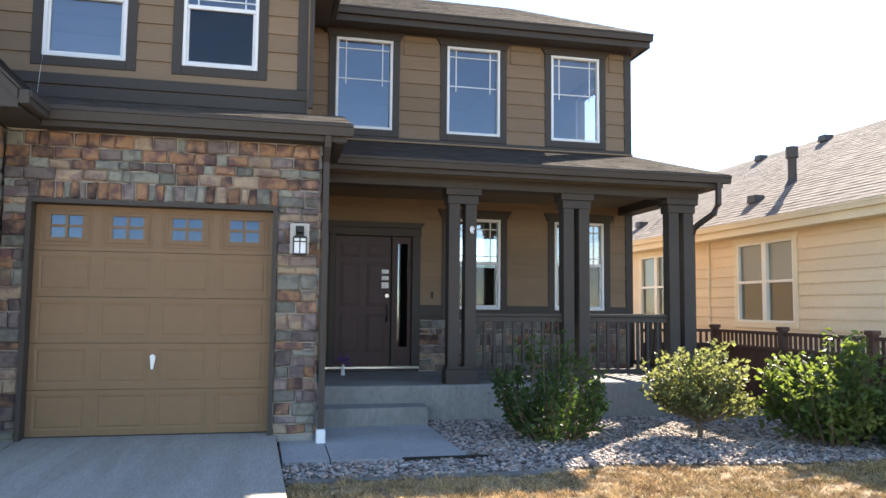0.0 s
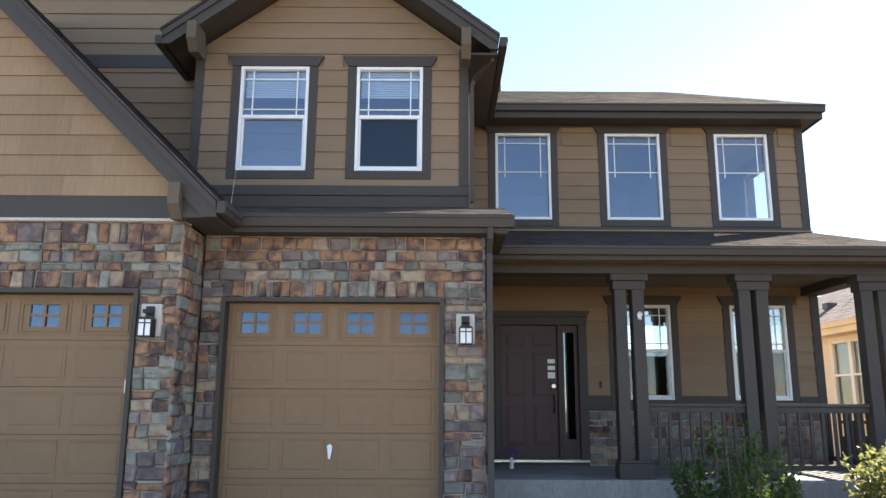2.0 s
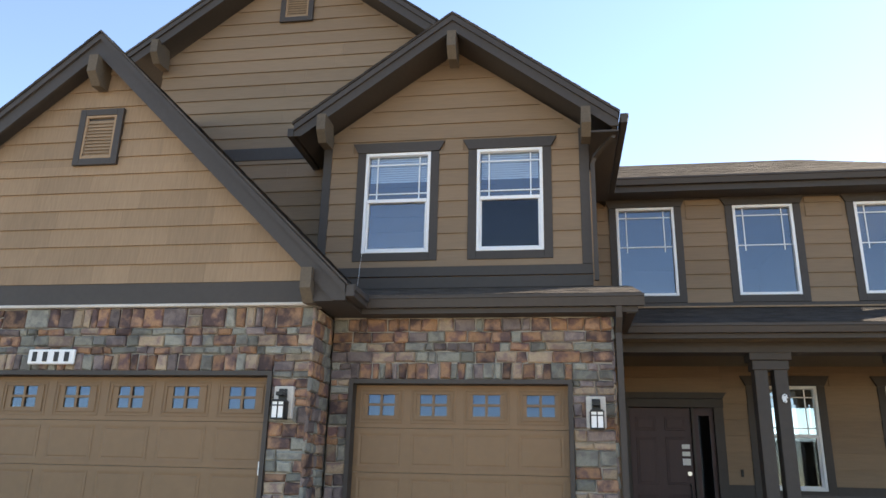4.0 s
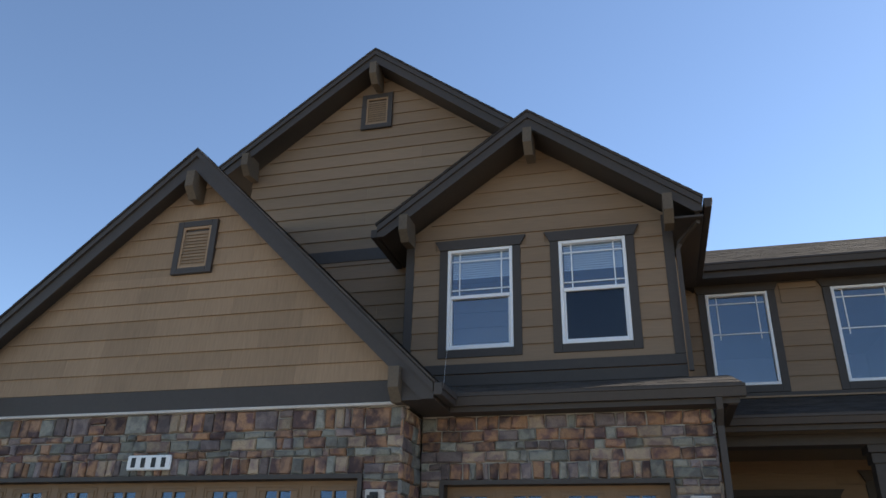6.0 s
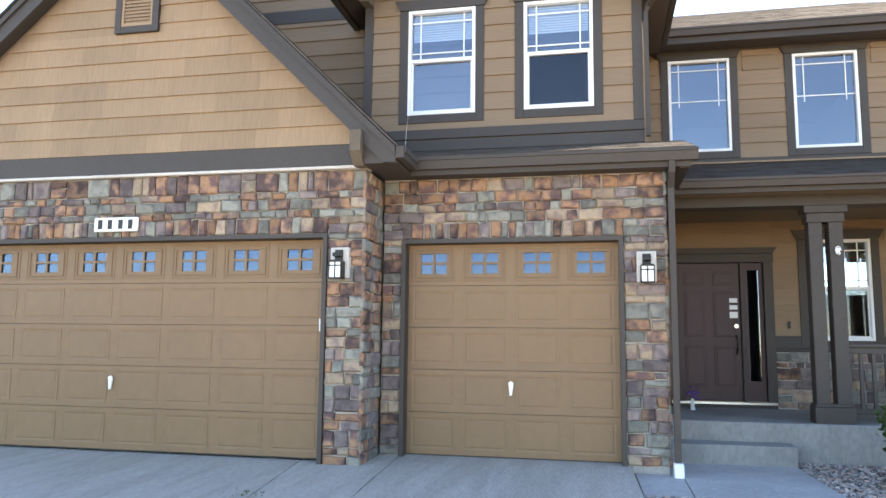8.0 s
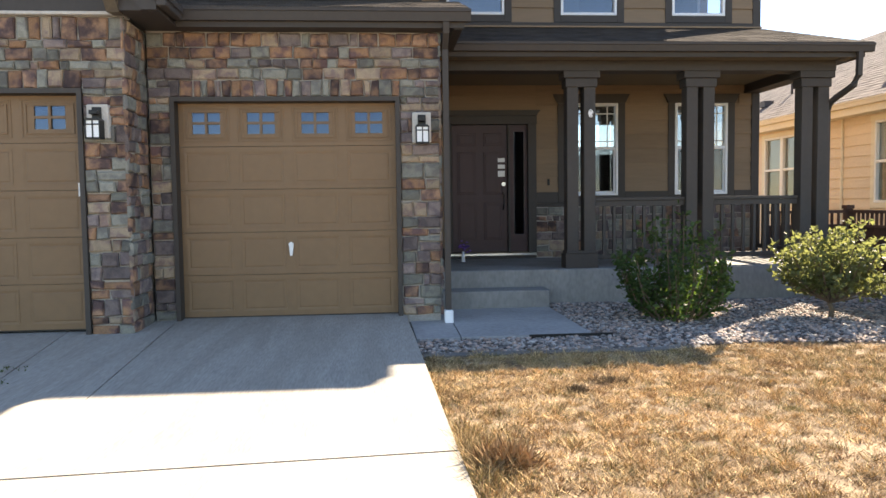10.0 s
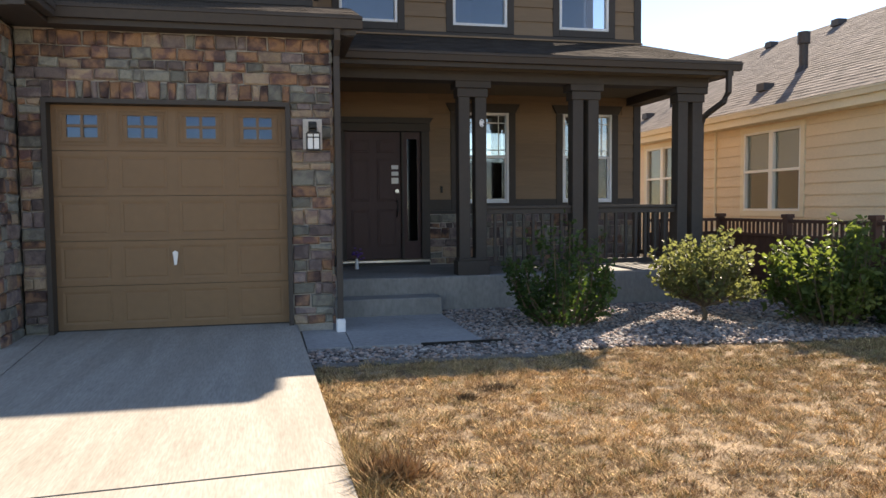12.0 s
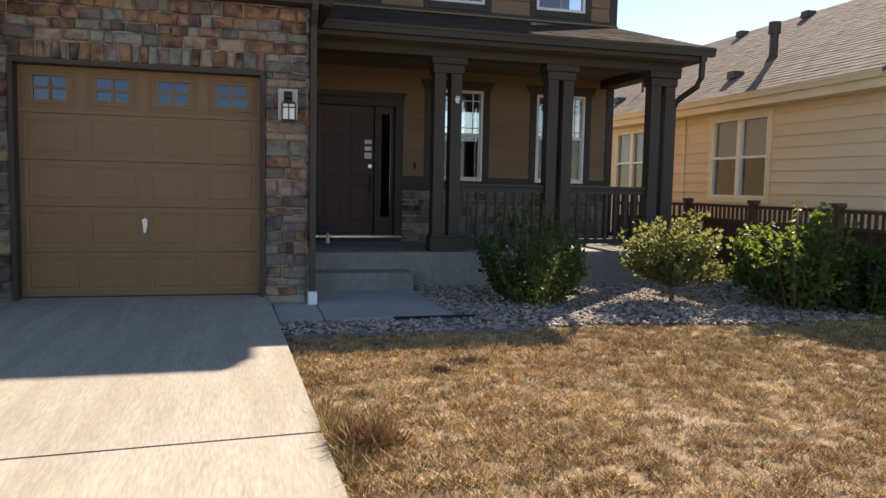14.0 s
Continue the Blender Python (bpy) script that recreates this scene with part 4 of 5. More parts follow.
part("gutter", boxes((3.195, FY3 - 0.01, 5.80, 3.285, 2.75, 5.93), (3.285, FY3 - 0.01, 5.87, 3.30, 2.75, 5.93), bevel=0.006), M_TRIM, house)
part("gutter", boxes((-1.27, FY3 + 0.06, 5.85, -1.175, YB - 0.04, 5.975), bevel=0.006), M_TRIM, house)
part("eave_soffit", boxes((2.812, FY3 + 0.036, 5.70, 3.17, 2.75, 5.73), bevel=0.003), M_TRIM, house)
part("hanging_wire", tube(bmesh.new(), [(-0.235, YU - 0.06, 4.30), (-0.25, YU - 0.08, 4.1), (-0.262, YU - 0.1, 3.82)], 0.0022, 5), M_WHITE, house, "thin white wire below the window")

# ---- tall gable behind ----
G2P, G2L, G2R = (-1.725, 9.835), (-4.75, 7.56), (3.0, 6.2)
FY2 = 1.10
V2 = (-2.05, -1.49, 8.505, 9.21)
g2_wall = gable_wall("gable_wall", G2P, G2L, G2R, -4.0, 2.9, 3.4, YB, 0.2)
siding(g2_wall, -4.0, 1.5, 3.9, 9.6, YB, [V2, (-4.1, 1.5, 6.055, 6.262)], under(G2P, G2L, G2R, 0.25), rng=random.Random(6))
part("gable_band", boxes((-4.0, YB - 0.033, 6.055, 1.5, YB, 6.262), bevel=0.004), M_TRIM, house)
louvre_vent(*V2, YB - 0.02)
gable(G2P, G2L, G2R, FY2, 8.0, 60, 0.215)
bracket(-1.725, 9.45, FY2 - 0.07, 1.15)
bracket(-3.93, 7.93, FY2 - 0.07, 1.15)


# ---- downspouts ----
def pipe(name, rows, w=0.032, material=None):
    """A square downspout along rows of points."""
    bm = bmesh.new()
    tube(bm, rows, w * 1.3, 4)
    return part(name, bm, material or M_TRIM, house)


pipe("downspout", [(3.01, GY + 0.06, 3.27), (3.01, GY + 0.08, 3.16), (3.01, YS - 0.05, 3.0), (3.01, YS - 0.05, 0.05)], 0.036)
part("downspout_boot", boxes((2.96, YS - 0.15, -0.09, 3.06, YS - 0.01, 0.06), bevel=0.01), M_WHITE, house, "white plastic downspout boot")
pipe("downspout", [(8.60, PE + 0.02, 3.21), (8.60, PE + 0.03, 2.90), (8.58, PE + 0.1, 2.78), (8.52, 1.2, 2.66), (8.50, 1.32, 2.60), (8.497, 1.38, 2.5), (8.497, 1.38, 0.37)], 0.034)
pipe("downspout", [(3.12, FY3 + 0.12, 5.80), (3.10, FY3 + 0.14, 5.68), (2.88, YU - 0.08, 5.56), (2.85, YU - 0.06, 5.46), (2.85, YU - 0.06, 3.86)], 0.03)

# ---- things on the walls ----


def lantern(x, y, z):
    """A carriage lantern on a stone-coloured block."""
    ob = thing("wall_lantern", (x, y, z), "black metal carriage lantern on a pale block", "wall lamp", "lanterns beside the garage doors")
    part("backplate", boxes((-0.105, -0.10, -0.17, 0.105, 0.0, 0.17), bevel=0.008), M_CAP, ob, "pale stone mounting block")
    part("arm", boxes((-0.045, -0.125, -0.02, 0.045, -0.10, 0.14), (-0.04, -0.22, 0.06, 0.04, -0.125, 0.10), bevel=0.004), M_BLACK, ob)
    part("roof", prism(bmesh.new(), [(-0.078, -0.005), (0.078, -0.005), (0.06, 0.018), (-0.06, 0.018)], -0.25, -0.11), M_BLACK, ob)
    part("glass", boxes((-0.062, -0.235, -0.17, 0.062, -0.12, -0.006)), M_FROST, ob, "frosted white glass")
    cage = []
    for cx in (-0.068, 0.0, 0.068):
        cage.append((cx - 0.006, -0.245, -0.18, cx + 0.006, -0.236, -0.006))
    cage += [(-0.074, -0.2465, -0.05, 0.074, -0.2455, -0.038), (-0.074, -0.247, -0.185, 0.074, -0.115, -0.172), (-0.074, -0.235, -0.18, -0.063, -0.12, -0.006), (0.063, -0.235, -0.18, 0.074, -0.12, -0.006)]
    for r in cage:
        part("cage_bar", boxes(r), M_BLACK, ob)
    return ob


lantern(2.735, YS + 0.05, 2.135)
lantern(-0.572, YD + 0.05, 2.15)

plate = thing("number_plate", (-3.378, YD - 0.04, 2.637), "white house number plate with dark bars on stone", "number plate")
part("plate", boxes((-0.29, -0.02, -0.085, 0.29, 0.02, 0.085), bevel=0.012), M_PLATE, plate)
for bx in (-0.2, -0.07, 0.07, 0.2):
    part("bar", boxes((bx - 0.028, -0.026, -0.055, bx + 0.028, -0.021, 0.055)), M_BLACK, plate, "plain dark bar")
cam_thing = thing("porch_ornament", (5.09, 1.27, 2.457), "small white hook ornament fixed to the dark post", "ornament")
part("loop", tube(bmesh.new(), [(0.03 * math.cos(k), -0.025, 0.05 * math.sin(k)) for k in (0, 0.8, 1.6, 2.4, 3.2, 4.0, 4.8, 5.6)], 0.008, 6), M_WHITE, cam_thing)
part("mount", boxes((-0.02, -0.02, -0.03, 0.02, 0.0, 0.03)), M_WHITE, cam_thing)

pot = thing("flower_figure", (3.50, 2.75, 0.37), "small purple flowers in a slim white holder", "flowers")
part("stand", tube(bmesh.new(), [(0, 0, 0), (0, 0, 0.06), (0, 0, 0.16)], 0.035, 8, 0.02), M_WHITE, pot)
rng = random.Random(4)
M_PURPLE = mat("purple_petals", (0.12, 0.05, 0.28), 0.6, 0.3)
for k in range(22):
    o = Vector((rng.gauss(0, 0.05), rng.gauss(0, 0.05), 0.24 + rng.gauss(0, 0.045)))
    bm = bmesh.new()
    bmesh.ops.create_icosphere(bm, subdivisions=1, radius=0.024, matrix=Matrix.Translation(o) @ Matrix.Diagonal((1, 1, 0.6, 1)))
    part("petal", bm, M_PURPLE, pot)


# ---- neighbouring house ----
near = thing("neighbour_house", (11.5, 0, -0.32), "single-storey tan sided house with brown shingle roof", "house")
near.rotation_euler = (0, 0, -math.pi / 2)
NW = [(-4.68, -3.01, 1.50, 3.03), (-8.75, -7.2, 1.50, 3.03)]
n_wall = part("wall", pierced(-12, -0.35, 0, 3.42, 0, 0.15, NW), M_NWALL, near)
part("shell", boxes((-12, 8.0, 0, -0.35, 8.15, 3.42), (-12, 0.15, 0, -11.85, 8.0, 3.42), (-0.5, 0.15, 0, -0.35, 8.0, 3.42)), M_NWALL, near)
part("room", boxes((-11, 3.5, 0.2, -0.6, 3.6, 3.3), (-11, 0.16, 0.1, -0.6, 3.5, 0.2), (-11, 0.16, 3.3, -0.6, 3.5, 3.35)), M_ROOM, near)
siding(n_wall, -12, -0.35, 0.15, 3.19, 0.0, [(h[0] - 0.11, h[1] + 0.11, h[2] - 0.11, h[3] + 0.098) for h in NW], step=0.205, material=M_NWALL, rng=random.Random(21))
for a, b, lo, hi in NW:
    m = (a + b) / 2
    for p, q in ((a, m - 0.02), (m + 0.02, b)):
        top = window(p, q, lo, hi, 0.0, "plain", near, False, mframe=M_NFRAME, mglass=M_GLASS_N)
        blind(top, p + 0.05, q - 0.05, (lo + hi) / 2 + 0.02, hi - 0.05, 0.042, M_BLIND, 0.012)
        part("meeting_rail", boxes((p + 0.045, -0.02, (lo + hi) / 2 - 0.02, q - 0.045, 0.05, (lo + hi) / 2 + 0.03)), M_NFRAME, near)
    part("mullion", boxes((m - 0.02, -0.03, lo, m + 0.02, 0.07, hi)), M_NFRAME, near)
    part("window_casing", boxes((a - 0.1, -0.035, lo - 0.1, a, 0.02, hi + 0.0), (b, -0.035, lo - 0.1, b + 0.1, 0.02, hi), (a, -0.035, lo - 0.1, b, 0.02, lo), (a - 0.12, -0.04, hi + 0.001, b + 0.12, 0.02, hi + 0.098)), M_NTRIM, near)
part("fascia", boxes((-12.4, -0.36, 3.16, -0.15, -0.33, 3.40), (-12.4, -0.33, 3.16, -0.15, 0.0, 3.19)), M_NTRIM, near)
part("gutter", gutter(-12.4, -0.15, -0.46, 3.41), M_NTRIM, near)
part("corner_pipe", tube(bmesh.new(), [(-5.66, -0.04, 3.3), (-5.66, -0.04, 0.1)], 0.025, 6), M_NTRIM, near)
shingled("roof", [(-12.4, -0.42, 3.42), (-0.15, -0.42, 3.42), (-0.15, 4.1, 6.0), (-12.4, 4.1, 6.0)], 34, 0.06, M_SHINGLE2, 0.3, 71, near)
shingled("roof_back", [(-0.15, 8.6, 3.48), (-12.4, 8.6, 3.48), (-12.4, 4.1, 6.0), (-0.15, 4.1, 6.0)], 4, 0.06, M_SHINGLE2, 0.6, 72, near)
flue = new("flue_pipe")
flue.parent = near
M_FLUE = mat("flue_paint", (0.07, 0.06, 0.055), 0.6, 0.2)
part("pipe", tube(bmesh.new(), [(-4.49, 1.15, 4.1), (-4.49, 1.15, 4.85)], 0.085, 14), M_FLUE, flue)
part("cap", tube(bmesh.new(), [(-4.49, 1.15, 4.82), (-4.49, 1.15, 5.05)], 0.12, 14), M_FLUE, flue)
part("flashing", tube(bmesh.new(), [(-4.49, 1.15, 4.24), (-4.49, 1.15, 4.38)], 0.16, 14, 0.09), M_FLUE, flue)
for vx, vy in ((-4.73, 0.45), (-9.6, 0.45), (-6.65, 3.75), (-9.1, 3.75), (-1.2, 2.1)):
    vz = 3.53 + (vy + 0.42) * 0.571
    part("roof_vent", prism(bmesh.new(), [(vx - 0.14, vz - 0.12), (vx + 0.14, vz - 0.12), (vx + 0.11, vz + 0.03), (vx - 0.11, vz + 0.03)], vy - 0.1, vy + 0.14), M_FLUE, near)
part("vent_pipe", tube(bmesh.new(), [(-9.2, 0.9, 4.0), (-9.2, 0.9, 4.45)], 0.03, 8), M_FLUE, near)

# ---- fence along the boundary ----
fence = thing("fence", (9.85, 0, 0), "dark red-brown wooden fence with picket top", "fence")
POSTS = [2.95, 1.19, -0.52, -2.2]
for fy in POSTS:
    z0 = ground_z(9.8, fy) - 0.1
    part("post", boxes((-0.055, fy - 0.055, z0, 0.055, fy + 0.055, 1.10), (-0.07, fy - 0.07, 1.101, 0.07, fy + 0.07, 1.16), bevel=0.006), M_FENCE, fence)
for a, b in zip(POSTS, POSTS[1:]):
    b, a = b + 0.058, a - 0.058
    for z0, z1 in ((1.03, 1.08), (0.80, 0.85), (0.10, 0.17)):
        part("rail", boxes((-0.035, b, z0, 0.035, a, z1), bevel=0.004), M_FENCE, fence)
    n = int((a - b) / 0.105)
    for k in range(1, n):
        y = b + (a - b) * k / n
        part("picket", boxes((-0.015, y - 0.018, 0.85, 0.015, y + 0.018, 1.03)), M_FENCE, fence)
    n = int((a - b) / 0.14)
    for k in range(n):
        y0, y1 = b + (a - b) * k / n + 0.003, b + (a - b) * (k + 1) / n - 0.003
        part("board", boxes((-0.012, y0, -0.12, 0.012, y1, 0.80)), M_FENCE, fence)
back = thing("fence", (8.5, 2.95, 0), "dark red-brown wooden fence closing the side yard", "fence")
part("rail", boxes((0.0, -0.03, 1.03, 1.29, 0.03, 1.08)), M_FENCE, back)
part("rail", boxes((0.0, -0.03, 0.80, 1.29, 0.03, 0.85)), M_FENCE, back)
for k in range(9):
    part("board", boxes((0.003 + k * 0.143, -0.012, -0.05, 0.14 + k * 0.143, 0.012, 0.80)), M_FENCE, back)
for k in range(11):
    part("picket", boxes((0.05 + k * 0.112, -0.015, 0.85, 0.085 + k * 0.112, 0.015, 1.03)), M_FENCE, back)


# ---- planting ----
def leaves(points, size, seed, up=0.3, slim=1.0):
    """Folded leaf blades at the points, each with its own turn."""
    r = np.random.RandomState(seed)
    n = len(points)
    d = r.normal(size=(n, 3))
    d[:, 2] = d[:, 2] * 0.7 + up
    d /= np.linalg.norm(d, axis=1)[:, None]
    s = np.cross(d, r.normal(size=(n, 3)))
    s /= np.linalg.norm(s, axis=1)[:, None]
    u = np.cross(s, d)
    ln = size * r.uniform(0.6, 1.3, (n, 1))
    w = ln * slim * r.uniform(0.26, 0.38, (n, 1))
    p = np.asarray(points)
    rows = np.stack([p, p + d * ln * 0.45 + s * w + u * w * 0.35, p + d * ln, p + d * ln * 0.45 - s * w + u * w * 0.35], 1)
    verts = rows.reshape(-1, 3)
    base = np.arange(n)[:, None] * 4
    tris = np.concatenate([base + [0, 1, 2], base + [0, 2, 3]], 0)
    me = bpy.data.meshes.new("foliage")
    me.from_pydata(verts.tolist(), [], tris.tolist())
    return me


def shrub(at, label, shoots, spread, height, per, size, material, seed, trunk=0.0, tight=0.035, flat=0.38, bare=0.15, group="shrubs in the gravel bed", name="shrub", category="shrub", girth=0.012):
    """A shrub: arching shoots with side twigs, and leaves set along them, so that gaps stay between."""
    ob = thing(name, at, label, category, group)
    rng = random.Random(seed)
    pts = []
    wood = bmesh.new()
    if trunk:
        tube(wood, [(0, 0, -0.05), (0.03, 0.0, trunk * 0.6), (0.0, 0.02, trunk)], girth * 3, 7, girth * 2.2)
    for k in range(shoots):
        ang = rng.uniform(0, 2 * math.pi)
        rad = math.sqrt(rng.random()) * spread
        lean = rad / spread
        top = Vector((math.cos(ang) * rad, math.sin(ang) * rad * 0.85, height * (1 - flat * lean * lean) * rng.uniform(0.5, 1.2)))
        foot = Vector((0, 0, trunk)) if trunk else Vector((math.cos(ang) * rad * 0.3, math.sin(ang) * rad * 0.3, -0.03))
        mid = foot.lerp(top, 0.5) + Vector((math.cos(ang), math.sin(ang), 0.15)) * rad * 0.18
        line = [foot, foot.lerp(mid, 0.6), mid, mid.lerp(top, 0.55), top]
        tube(wood, [tuple(p) for p in line], girth, 5, girth * 0.3)
        for side in range(5):
            u = bare + (1 - bare) * (side + rng.random()) / 5
            i = min(int(u * 4), 3)
            p = line[i].lerp(line[i + 1], u * 4 - i)
            ta = rng.uniform(0, 2 * math.pi)
            reach = spread * rng.uniform(0.12, 0.3) * (1.2 - u * 0.6)
            q = p + Vector((math.cos(ta) * reach, math.sin(ta) * reach, reach * rng.uniform(0.1, 0.9)))
            for _ in range(per // 8):
                f = rng.random()
                o = p.lerp(q, f)
                pts.append(tuple(o + Vector((rng.gauss(0, tight), rng.gauss(0, tight), rng.gauss(0, tight)))))
        for _ in range(per * 3 // 8):
            u = bare + (1 - bare) * rng.random() ** 0.7
            i = min(int(u * 4), 3)
            p = line[i].lerp(line[i + 1], u * 4 - i)
            pts.append(tuple(p + Vector((rng.gauss(0, tight), rng.gauss(0, tight), rng.gauss(0, tight)))))
    part("branchwork", wood, M_STEM, ob, "brown woody stems")
    me = leaves([p if p[2] > 0.02 else (p[0], p[1], 0.03) for p in pts], size, seed)
    me.materials.append(material)
    crown = new("crown", me)
    crown.parent = ob
    return ob


shrub((5.64, -0.35, ground_z(5.5, -0.35) - 0.02), "dark green leafy shrub with wispy upright shoots", 50, 0.70, 1.13, 72, 0.068, M_LEAF1, 1, flat=0.45, bare=0.08)
shrub((7.36, -0.58, ground_z(6.9, -0.58) - 0.02), "rounded olive shrub on one short bare trunk", 64, 0.7, 0.98, 80, 0.064, M_LEAF2, 2, trunk=0.2, bare=0.3, flat=0.34)
shrub((8.72, -1.1, ground_z(8.3, -1.1) - 0.02), "large bright green upright shrub beside the fence", 64, 0.8, 1.22, 72, 0.085, M_LEAF3, 3, bare=0.12, flat=0.42)
shrub((9.4, -1.5, ground_z(9.0, -1.5) - 0.02), "low dark green shrub in shade beside the fence", 44, 0.5, 0.8, 120, 0.06, M_LEAF1, 4)
shrub((-17.5, -16.0, -0.62), "broad leafy street tree across the road", 60, 2.4, 3.6, 260, 0.28, M_LEAF1, 5, trunk=1.6, tight=0.16, bare=0.3, group="street trees", name="street_tree", category="tree", girth=0.05)


def stuff_mesh(name, verts, faces, mats, index, label, category):
    me = bpy.data.meshes.new(name)
    me.from_pydata(verts.tolist(), [], faces.tolist())
    for m in mats:
        me.materials.append(m)
    me.polygons.foreach_set("material_index", np.asarray(index, dtype=np.int32))
    return tagged(new(name, me), label, category, kind="stuff")


def edge_y(x):
    """Where the gravel ends and the lawn begins."""
    return np.where(x < 5.0, -1.84, -1.84 + 0.1 * np.sin((x - 5) * 1.7)) - 0.07 * np.clip(x - 7.6, 0, 8) ** 1.3


# gravel bed
bm = bmesh.new()
xs = steps(2.64, 9.8, 40)
lower = [bm.verts.new((x, float(edge_y(np.array(x))), ground_z(x, float(edge_y(np.array(x)))) - 0.035)) for x in xs]
rows_y = [lower]
bed_z = lambda x, y: ground_z(x, y) - 0.008 - (0.12 if x < 4.4 and y > -1.2 else 0)
for f in (0.2, 0.4, 0.6, 0.8, 1.0):
    rows_y.append([bm.verts.new((x, float(edge_y(np.array(x))) * (1 - f) + 1.2 * f, bed_z(x, float(edge_y(np.array(x))) * (1 - f) + 1.2 * f))) for x in xs])
rows_y.append([bm.verts.new((x, 4.5, ground_z(x, 4.5) - 0.008)) for x in xs])
for a, b in zip(rows_y, rows_y[1:]):
    for i in range(len(xs) - 1):
        bm.faces.new((a[i], a[i + 1], b[i + 1], b[i]))
tagged(link("gravel_bed", bm, M_GRAVELBED), "dark weed cloth and grit under the gravel", "ground", kind="structure")

r = np.random.RandomState(5)
n = 36000
gx, gy = r.uniform(2.6, 9.7, n), r.uniform(-2.2, 2.4, n)
keep = (gy > edge_y(gx) + 0.02) & (gx > 2.55 - 0.038 * gy) & ~((gx < 4.43) & (gy > -1.21)) & ~((gy > 1.13) & (gx < 8.64))
gx, gy = gx[keep], gy[keep]
n = len(gx)
gz = np.array([ground_z(a, b) for a, b in zip(gx, gy)]) - 0.006 + r.uniform(-0.004, 0.012, n)
phi = (1 + 5 ** 0.5) / 2
ico = np.array([(-1, phi, 0), (1, phi, 0), (-1, -phi, 0), (1, -phi, 0), (0, -1, phi), (0, 1, phi), (0, -1, -phi), (0, 1, -phi), (phi, 0, -1), (phi, 0, 1), (-phi, 0, -1), (-phi, 0, 1)]) / math.sqrt(1 + phi * phi)
tri = np.array([(0, 11, 5), (0, 5, 1), (0, 1, 7), (0, 7, 10), (0, 10, 11), (1, 5, 9), (5, 11, 4), (11, 10, 2), (10, 7, 6), (7, 1, 8), (3, 9, 4), (3, 4, 2), (3, 2, 6), (3, 6, 8), (3, 8, 9), (4, 9, 5), (2, 4, 11), (6, 2, 10), (8, 6, 7), (9, 8, 1)])
size = r.uniform(0.012, 0.029, (n, 1, 1)) * np.stack([r.uniform(0.8, 1.4, n), r.uniform(0.7, 1.2, n), r.uniform(0.45, 0.8, n)], 1)[:, None]
shape = ico[None] * size * r.uniform(0.85, 1.15, (n, 12, 1))
turn = r.uniform(0, 2 * math.pi, n)[:, None]
c, s = np.cos(turn), np.sin(turn)
shape = np.stack([shape[..., 0] * c - shape[..., 1] * s, shape[..., 0] * s + shape[..., 1] * c, shape[..., 2]], 2) + np.stack([gx, gy, gz], 1)[:, None]
stuff_mesh("gravel", shape.reshape(-1, 3), (tri[None] + np.arange(n)[:, None, None] * 12).reshape(-1, 3), M_PEBBLE, np.repeat(r.choice(3, n, p=(0.42, 0.33, 0.25)), 20), "loose grey and rose river gravel", "gravel")

edging = thing("edging_strip", (0, 0, 0), "grey weathered edging strip between gravel and lawn", "edging")
ex = steps(2.63, 5.3, 5)
for a, b in zip(ex, ex[1:]):
    ya, yb = float(edge_y(np.array(a))), float(edge_y(np.array(b)))
    za, zb = ground_z(a, ya), ground_z(b, yb)
    part("strip", slab(bmesh.new(), [(a, ya - 0.07, za - 0.012), (b - 0.004, yb - 0.07, zb - 0.012), (b - 0.004, yb, zb + 0.004), (a, ya, za + 0.004)], 0.08), M_EDGE, edging)


# lawn: short dry blades in clumps
def blades(name, x, y, height, width, seed, mats, index, label, bend=0.55):
    r = np.random.RandomState(seed)
    n = len(x)
    z = np.array([lawn_z(a, b) for a, b in zip(x, y)]) - 0.005
    lean = r.normal(0, bend, (n, 2)) * height[:, None]
    ang = r.uniform(0, math.pi, n)
    wx, wy = np.cos(ang) * width, np.sin(ang) * width
    v = np.stack([np.stack([x - wx, y - wy, z], 1), np.stack([x + wx, y + wy, z], 1), np.stack([x + lean[:, 0], y + lean[:, 1], z + height * r.uniform(0.5, 1, n)], 1)], 1)
    return stuff_mesh(name, v.reshape(-1, 3), np.arange(n * 3).reshape(-1, 3), mats, index, label, "grass")


def field(x, y, s, o):
    """Soft random field for patches."""
    return np.array([noise.noise(Vector((a * s, b * s, o))) for a, b in zip(x, y)])


n = 900000
gx, gy = r.uniform(2.62, 14.0, n), r.uniform(-9.6, -1.55, n)
keep = (gy < edge_y(gx) - 0.03 + 0.05 * r.normal(size=n)) & (gx > 2.55 - 0.038 * gy) & (r.uniform(0, 1, n) < np.clip((gy + 9.6) / 2.4, 0.15, 1))
gx, gy = gx[keep], gy[keep]
big, fine = field(gx, gy, 0.9, 3.0), field(gx, gy, 7.5, 7.0)
keep = r.uniform(0, 1, len(gx)) < np.clip(0.74 + 0.3 * big + 0.9 * fine, 0.3, 1)
gx, gy, big, fine = gx[keep], gy[keep], big[keep], fine[keep]
n = len(gx)
hgt = np.clip(0.036 + 0.055 * fine + 0.014 * big, 0.016, 0.085) * r.uniform(0.6, 1.3, n)
green = np.exp(-((gx - 8.2) ** 2 / 2.2 + (gy + 2.8) ** 2 / 0.5)) + 0.2 * big
pale = np.clip(0.15 - 0.6 * big - 0.4 * fine, 0.03, 0.8)
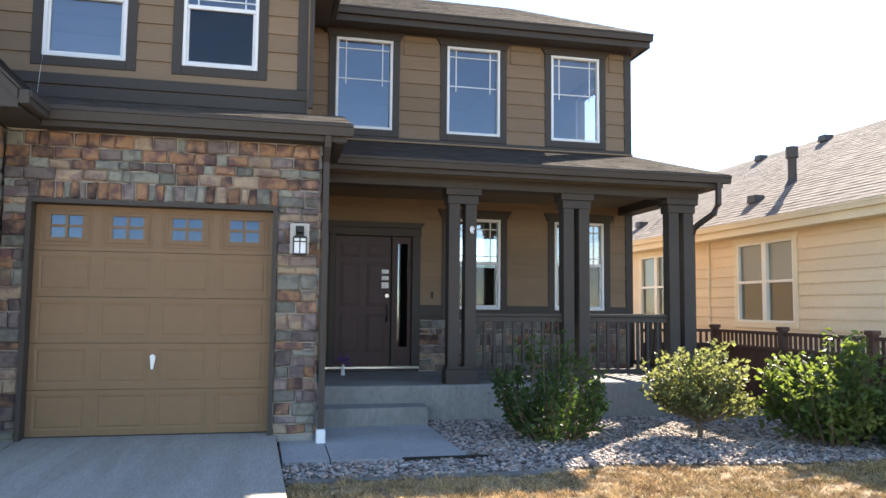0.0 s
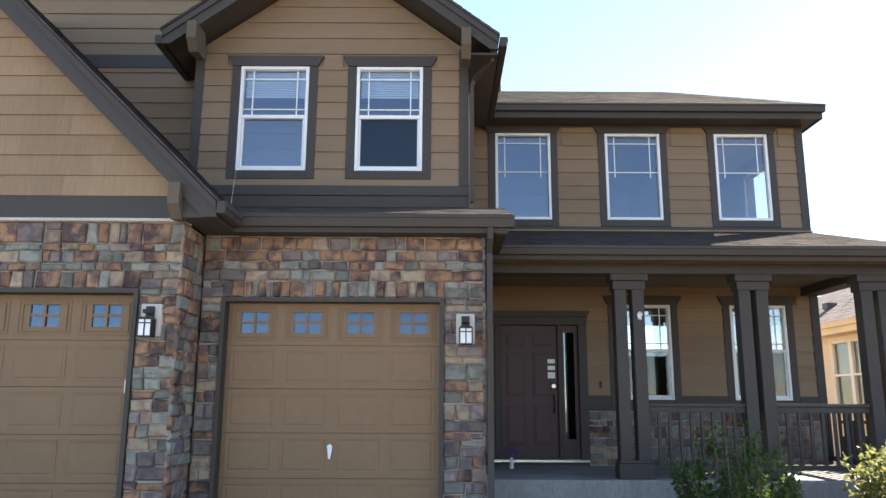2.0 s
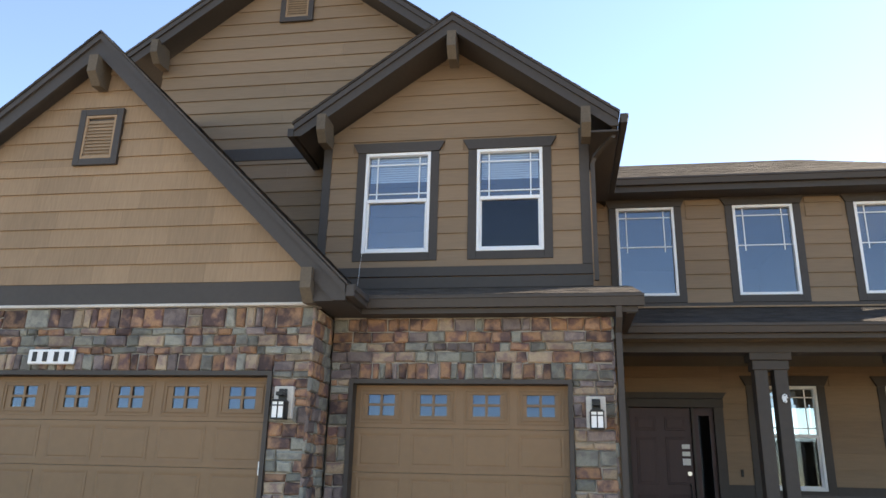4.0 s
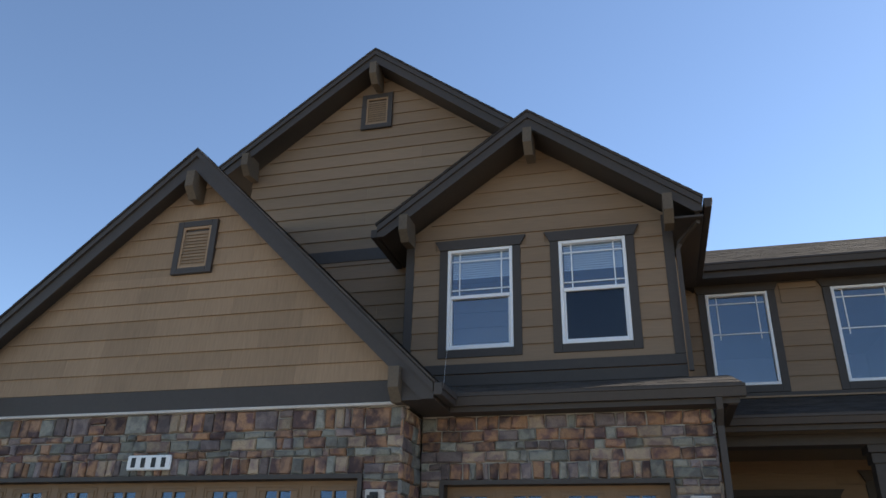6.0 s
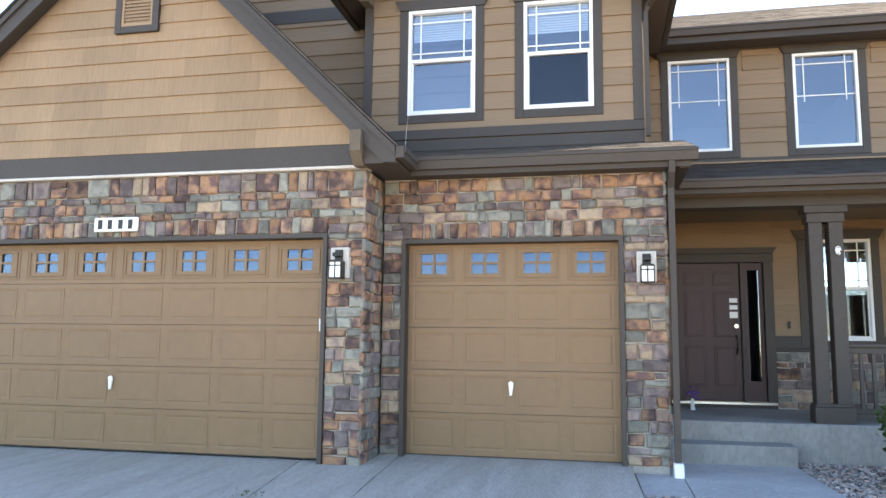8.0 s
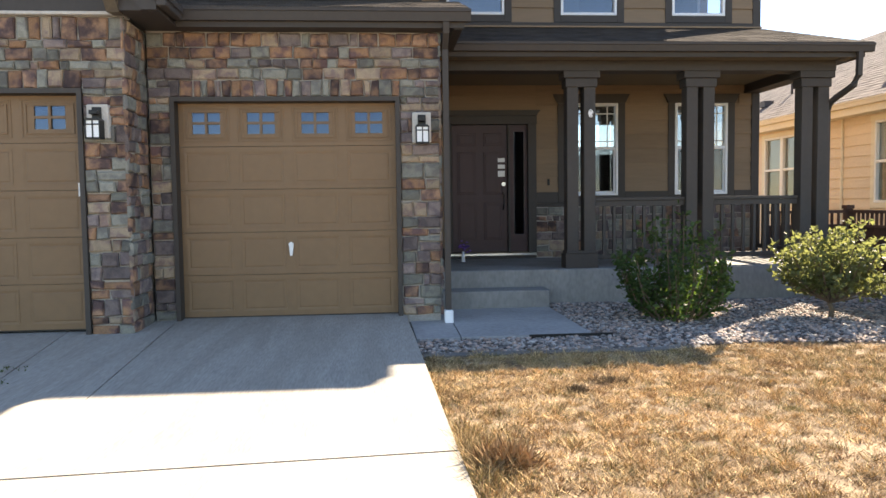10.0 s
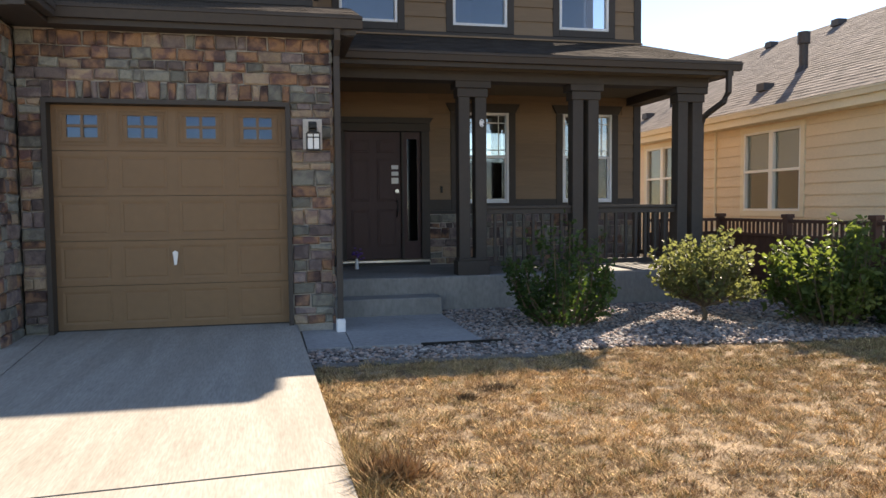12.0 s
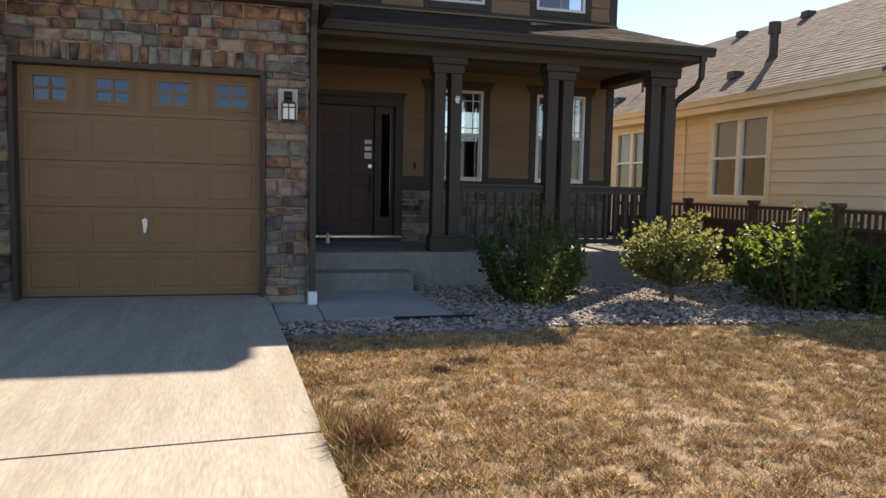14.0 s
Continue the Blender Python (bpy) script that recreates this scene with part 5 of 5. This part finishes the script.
pick = np.where(r.uniform(0, 1, n) < 0.1 + 0.5 * np.clip(green, 0, 1), 2, np.where(r.uniform(0, 1, n) < 0.2 + 0.3 * fine + 0.15 * big, 1, np.where(r.uniform(0, 1, n) < pale, 3, 0)))
blades("lawn", gx, gy, hgt, 0.0036, 6, M_GRASS, pick, "short parched straw-coloured lawn", 0.9)

# small mounded tufts
k = 3000
cx, cy = r.uniform(2.7, 13.5, k), r.uniform(-7.4, -1.75, k)
cs = 0.015 + 0.06 * r.uniform(0, 1, k) ** 2
tx = np.repeat(cx, 60) + r.normal(0, 1, k * 60) * np.repeat(cs, 60)
ty = np.repeat(cy, 60) + r.normal(0, 1, k * 60) * np.repeat(cs, 60)
keep = (ty < edge_y(tx) - 0.06) & (tx > 2.56 - 0.038 * ty)
tx, ty = tx[keep], ty[keep]
tone = np.repeat(r.choice(4, k, p=(0.3, 0.46, 0.18, 0.06)), 60)[keep]
th = (np.repeat(0.022 + 0.75 * cs, 60)[keep]) * r.uniform(0.6, 1.2, len(tx))
blades("grass_tufts", tx, ty, th, 0.0032, 16, M_GRASS, tone, "mounded tufts of dry brown grass", 0.7)

# taller tufts along the drive and by the joint
n = 5000
ty = np.concatenate([r.uniform(-6.8, -1.9, 1800), r.normal(-4.6, 0.25, 3200)])
tx = 2.55 - 0.038 * ty + np.abs(np.concatenate([r.normal(0, 0.06, 1800), r.normal(0.02, 0.13, 3200)]))
blades("tall_grass", tx, ty, np.where(ty > -4.0, 0.07, 0.12) * r.uniform(0.5, 1.2, n), 0.003, 8, M_GRASS, r.choice(3, n, p=(0.35, 0.3, 0.35)), "taller dry grass tufts beside the drive")

# weeds in the drive joint
M_WEED = leaf_mat("weed_green", (0.05, 0.07, 0.03), (0.1, 0.12, 0.06))
for wx, wy, ws in ((-0.825, -2.30, 0.07), (-0.765, -2.72, 0.08), (-0.705, -3.17, 0.05), (-0.66, -3.50, 0.035)):
    weed = thing("weed", (wx, wy, ground_z(0, wy)), "small green weed growing from a drive joint", "weed", "weeds in the joints")
    rng = random.Random(int(-wy * 100))
    me = leaves([(rng.gauss(0, ws), rng.gauss(0, ws * 0.6), abs(rng.gauss(0.012, 0.02))) for _ in range(24)], 0.03, 5, 0.4)
    me.materials.append(M_WEED)
    tuft = tagged(new("leaf_tuft", me), kind="stuff")
    tuft.parent = weed
litter = thing("grass_clump", (-0.52, -4.73, ground_z(0, -4.73)), "dry straw clump in the cross joint", "weed", "weeds in the joints")
rng = random.Random(8)
me = leaves([(rng.gauss(0, 0.07), rng.gauss(0, 0.015), 0.004) for _ in range(14)], 0.05, 6, 0.2)
me.materials.append(M_GRASS[0])
tuft = tagged(new("straw", me), kind="stuff")
tuft.parent = litter

# dark clumps standing out of the lawn
for cx, cy, cs, tall in ((4.04, -3.0, 0.13, 0.06), (2.93, -4.7, 0.12, 0.15), (3.72, -3.25, 0.06, 0.06)):
    clump = thing("grass_clump", (cx, cy, lawn_z(cx, cy)), "brown tuft of taller dead grass in the lawn" if tall > 0.1 else "dark brown tuft of dead grass in the lawn", "grass clump", "dead clumps in the lawn")
    rng = random.Random(int(cx * 100))
    me = leaves([(rng.gauss(0, cs * 0.6), rng.gauss(0, cs * 0.4), 0.005) for _ in range(520)], tall, int(cx * 10), 1.0, 0.13)
    me.materials.append(M_GRASS[1 if tall > 0.1 else 4])
    tuft = tagged(new("grass_tuft", me), kind="stuff")
    tuft.parent = clump
lip = thing("edging_strip", (0, 0, 0), "black plastic edging along the concrete walk", "edging")
part("strip", boxes((3.75, -1.235, -0.14, 4.62, -1.212, -0.075), bevel=0.004), M_BLACK, lip)

# ---- stones of the garage front, laid last ----
stone_pieces(single_wall, XR + 0.05, 2.95, 0.0, 3.20, [(-0.05, 2.49, -1, 2.49)], lambda x, z, d: (x, YS + 0.05 - d, z), 11, (-0.05, 2.49, 2.49, 2.68))
stone_pieces(double_wall, -6.8, XR + 0.03, -0.04, 3.21, [(DG[0] - 0.05, DG[1] + 0.05, -1, 2.49)], lambda x, z, d: (x, YD + 0.05 - d, z), 12, (DG[0] - 0.05, DG[1] + 0.05, 2.49, 2.68))
stone_pieces(return_wall, YD + 0.01, YS + 0.03, -0.04, 3.20, [], lambda y, z, d: (XR + d, y, z), 13)
stone_pieces(single_wall, YS + 0.01, 0.6, 0.0, 3.20, [], lambda y, z, d: (2.93 + d, y, z), 14)
wainscot = part("stone_wall", boxes((4.76, YM - 0.012, 0.36, 8.37, YM, 1.195)), M_MORTAR, house, "mixed cut stone under the porch windows")
stone_pieces(wainscot, 4.76, 8.37, 0.375, 1.19, [], lambda x, z, d: (x, YM - 0.01 - d * 0.6, z), 15, None, (0, 0, 1, 1, 1, 4, 2))
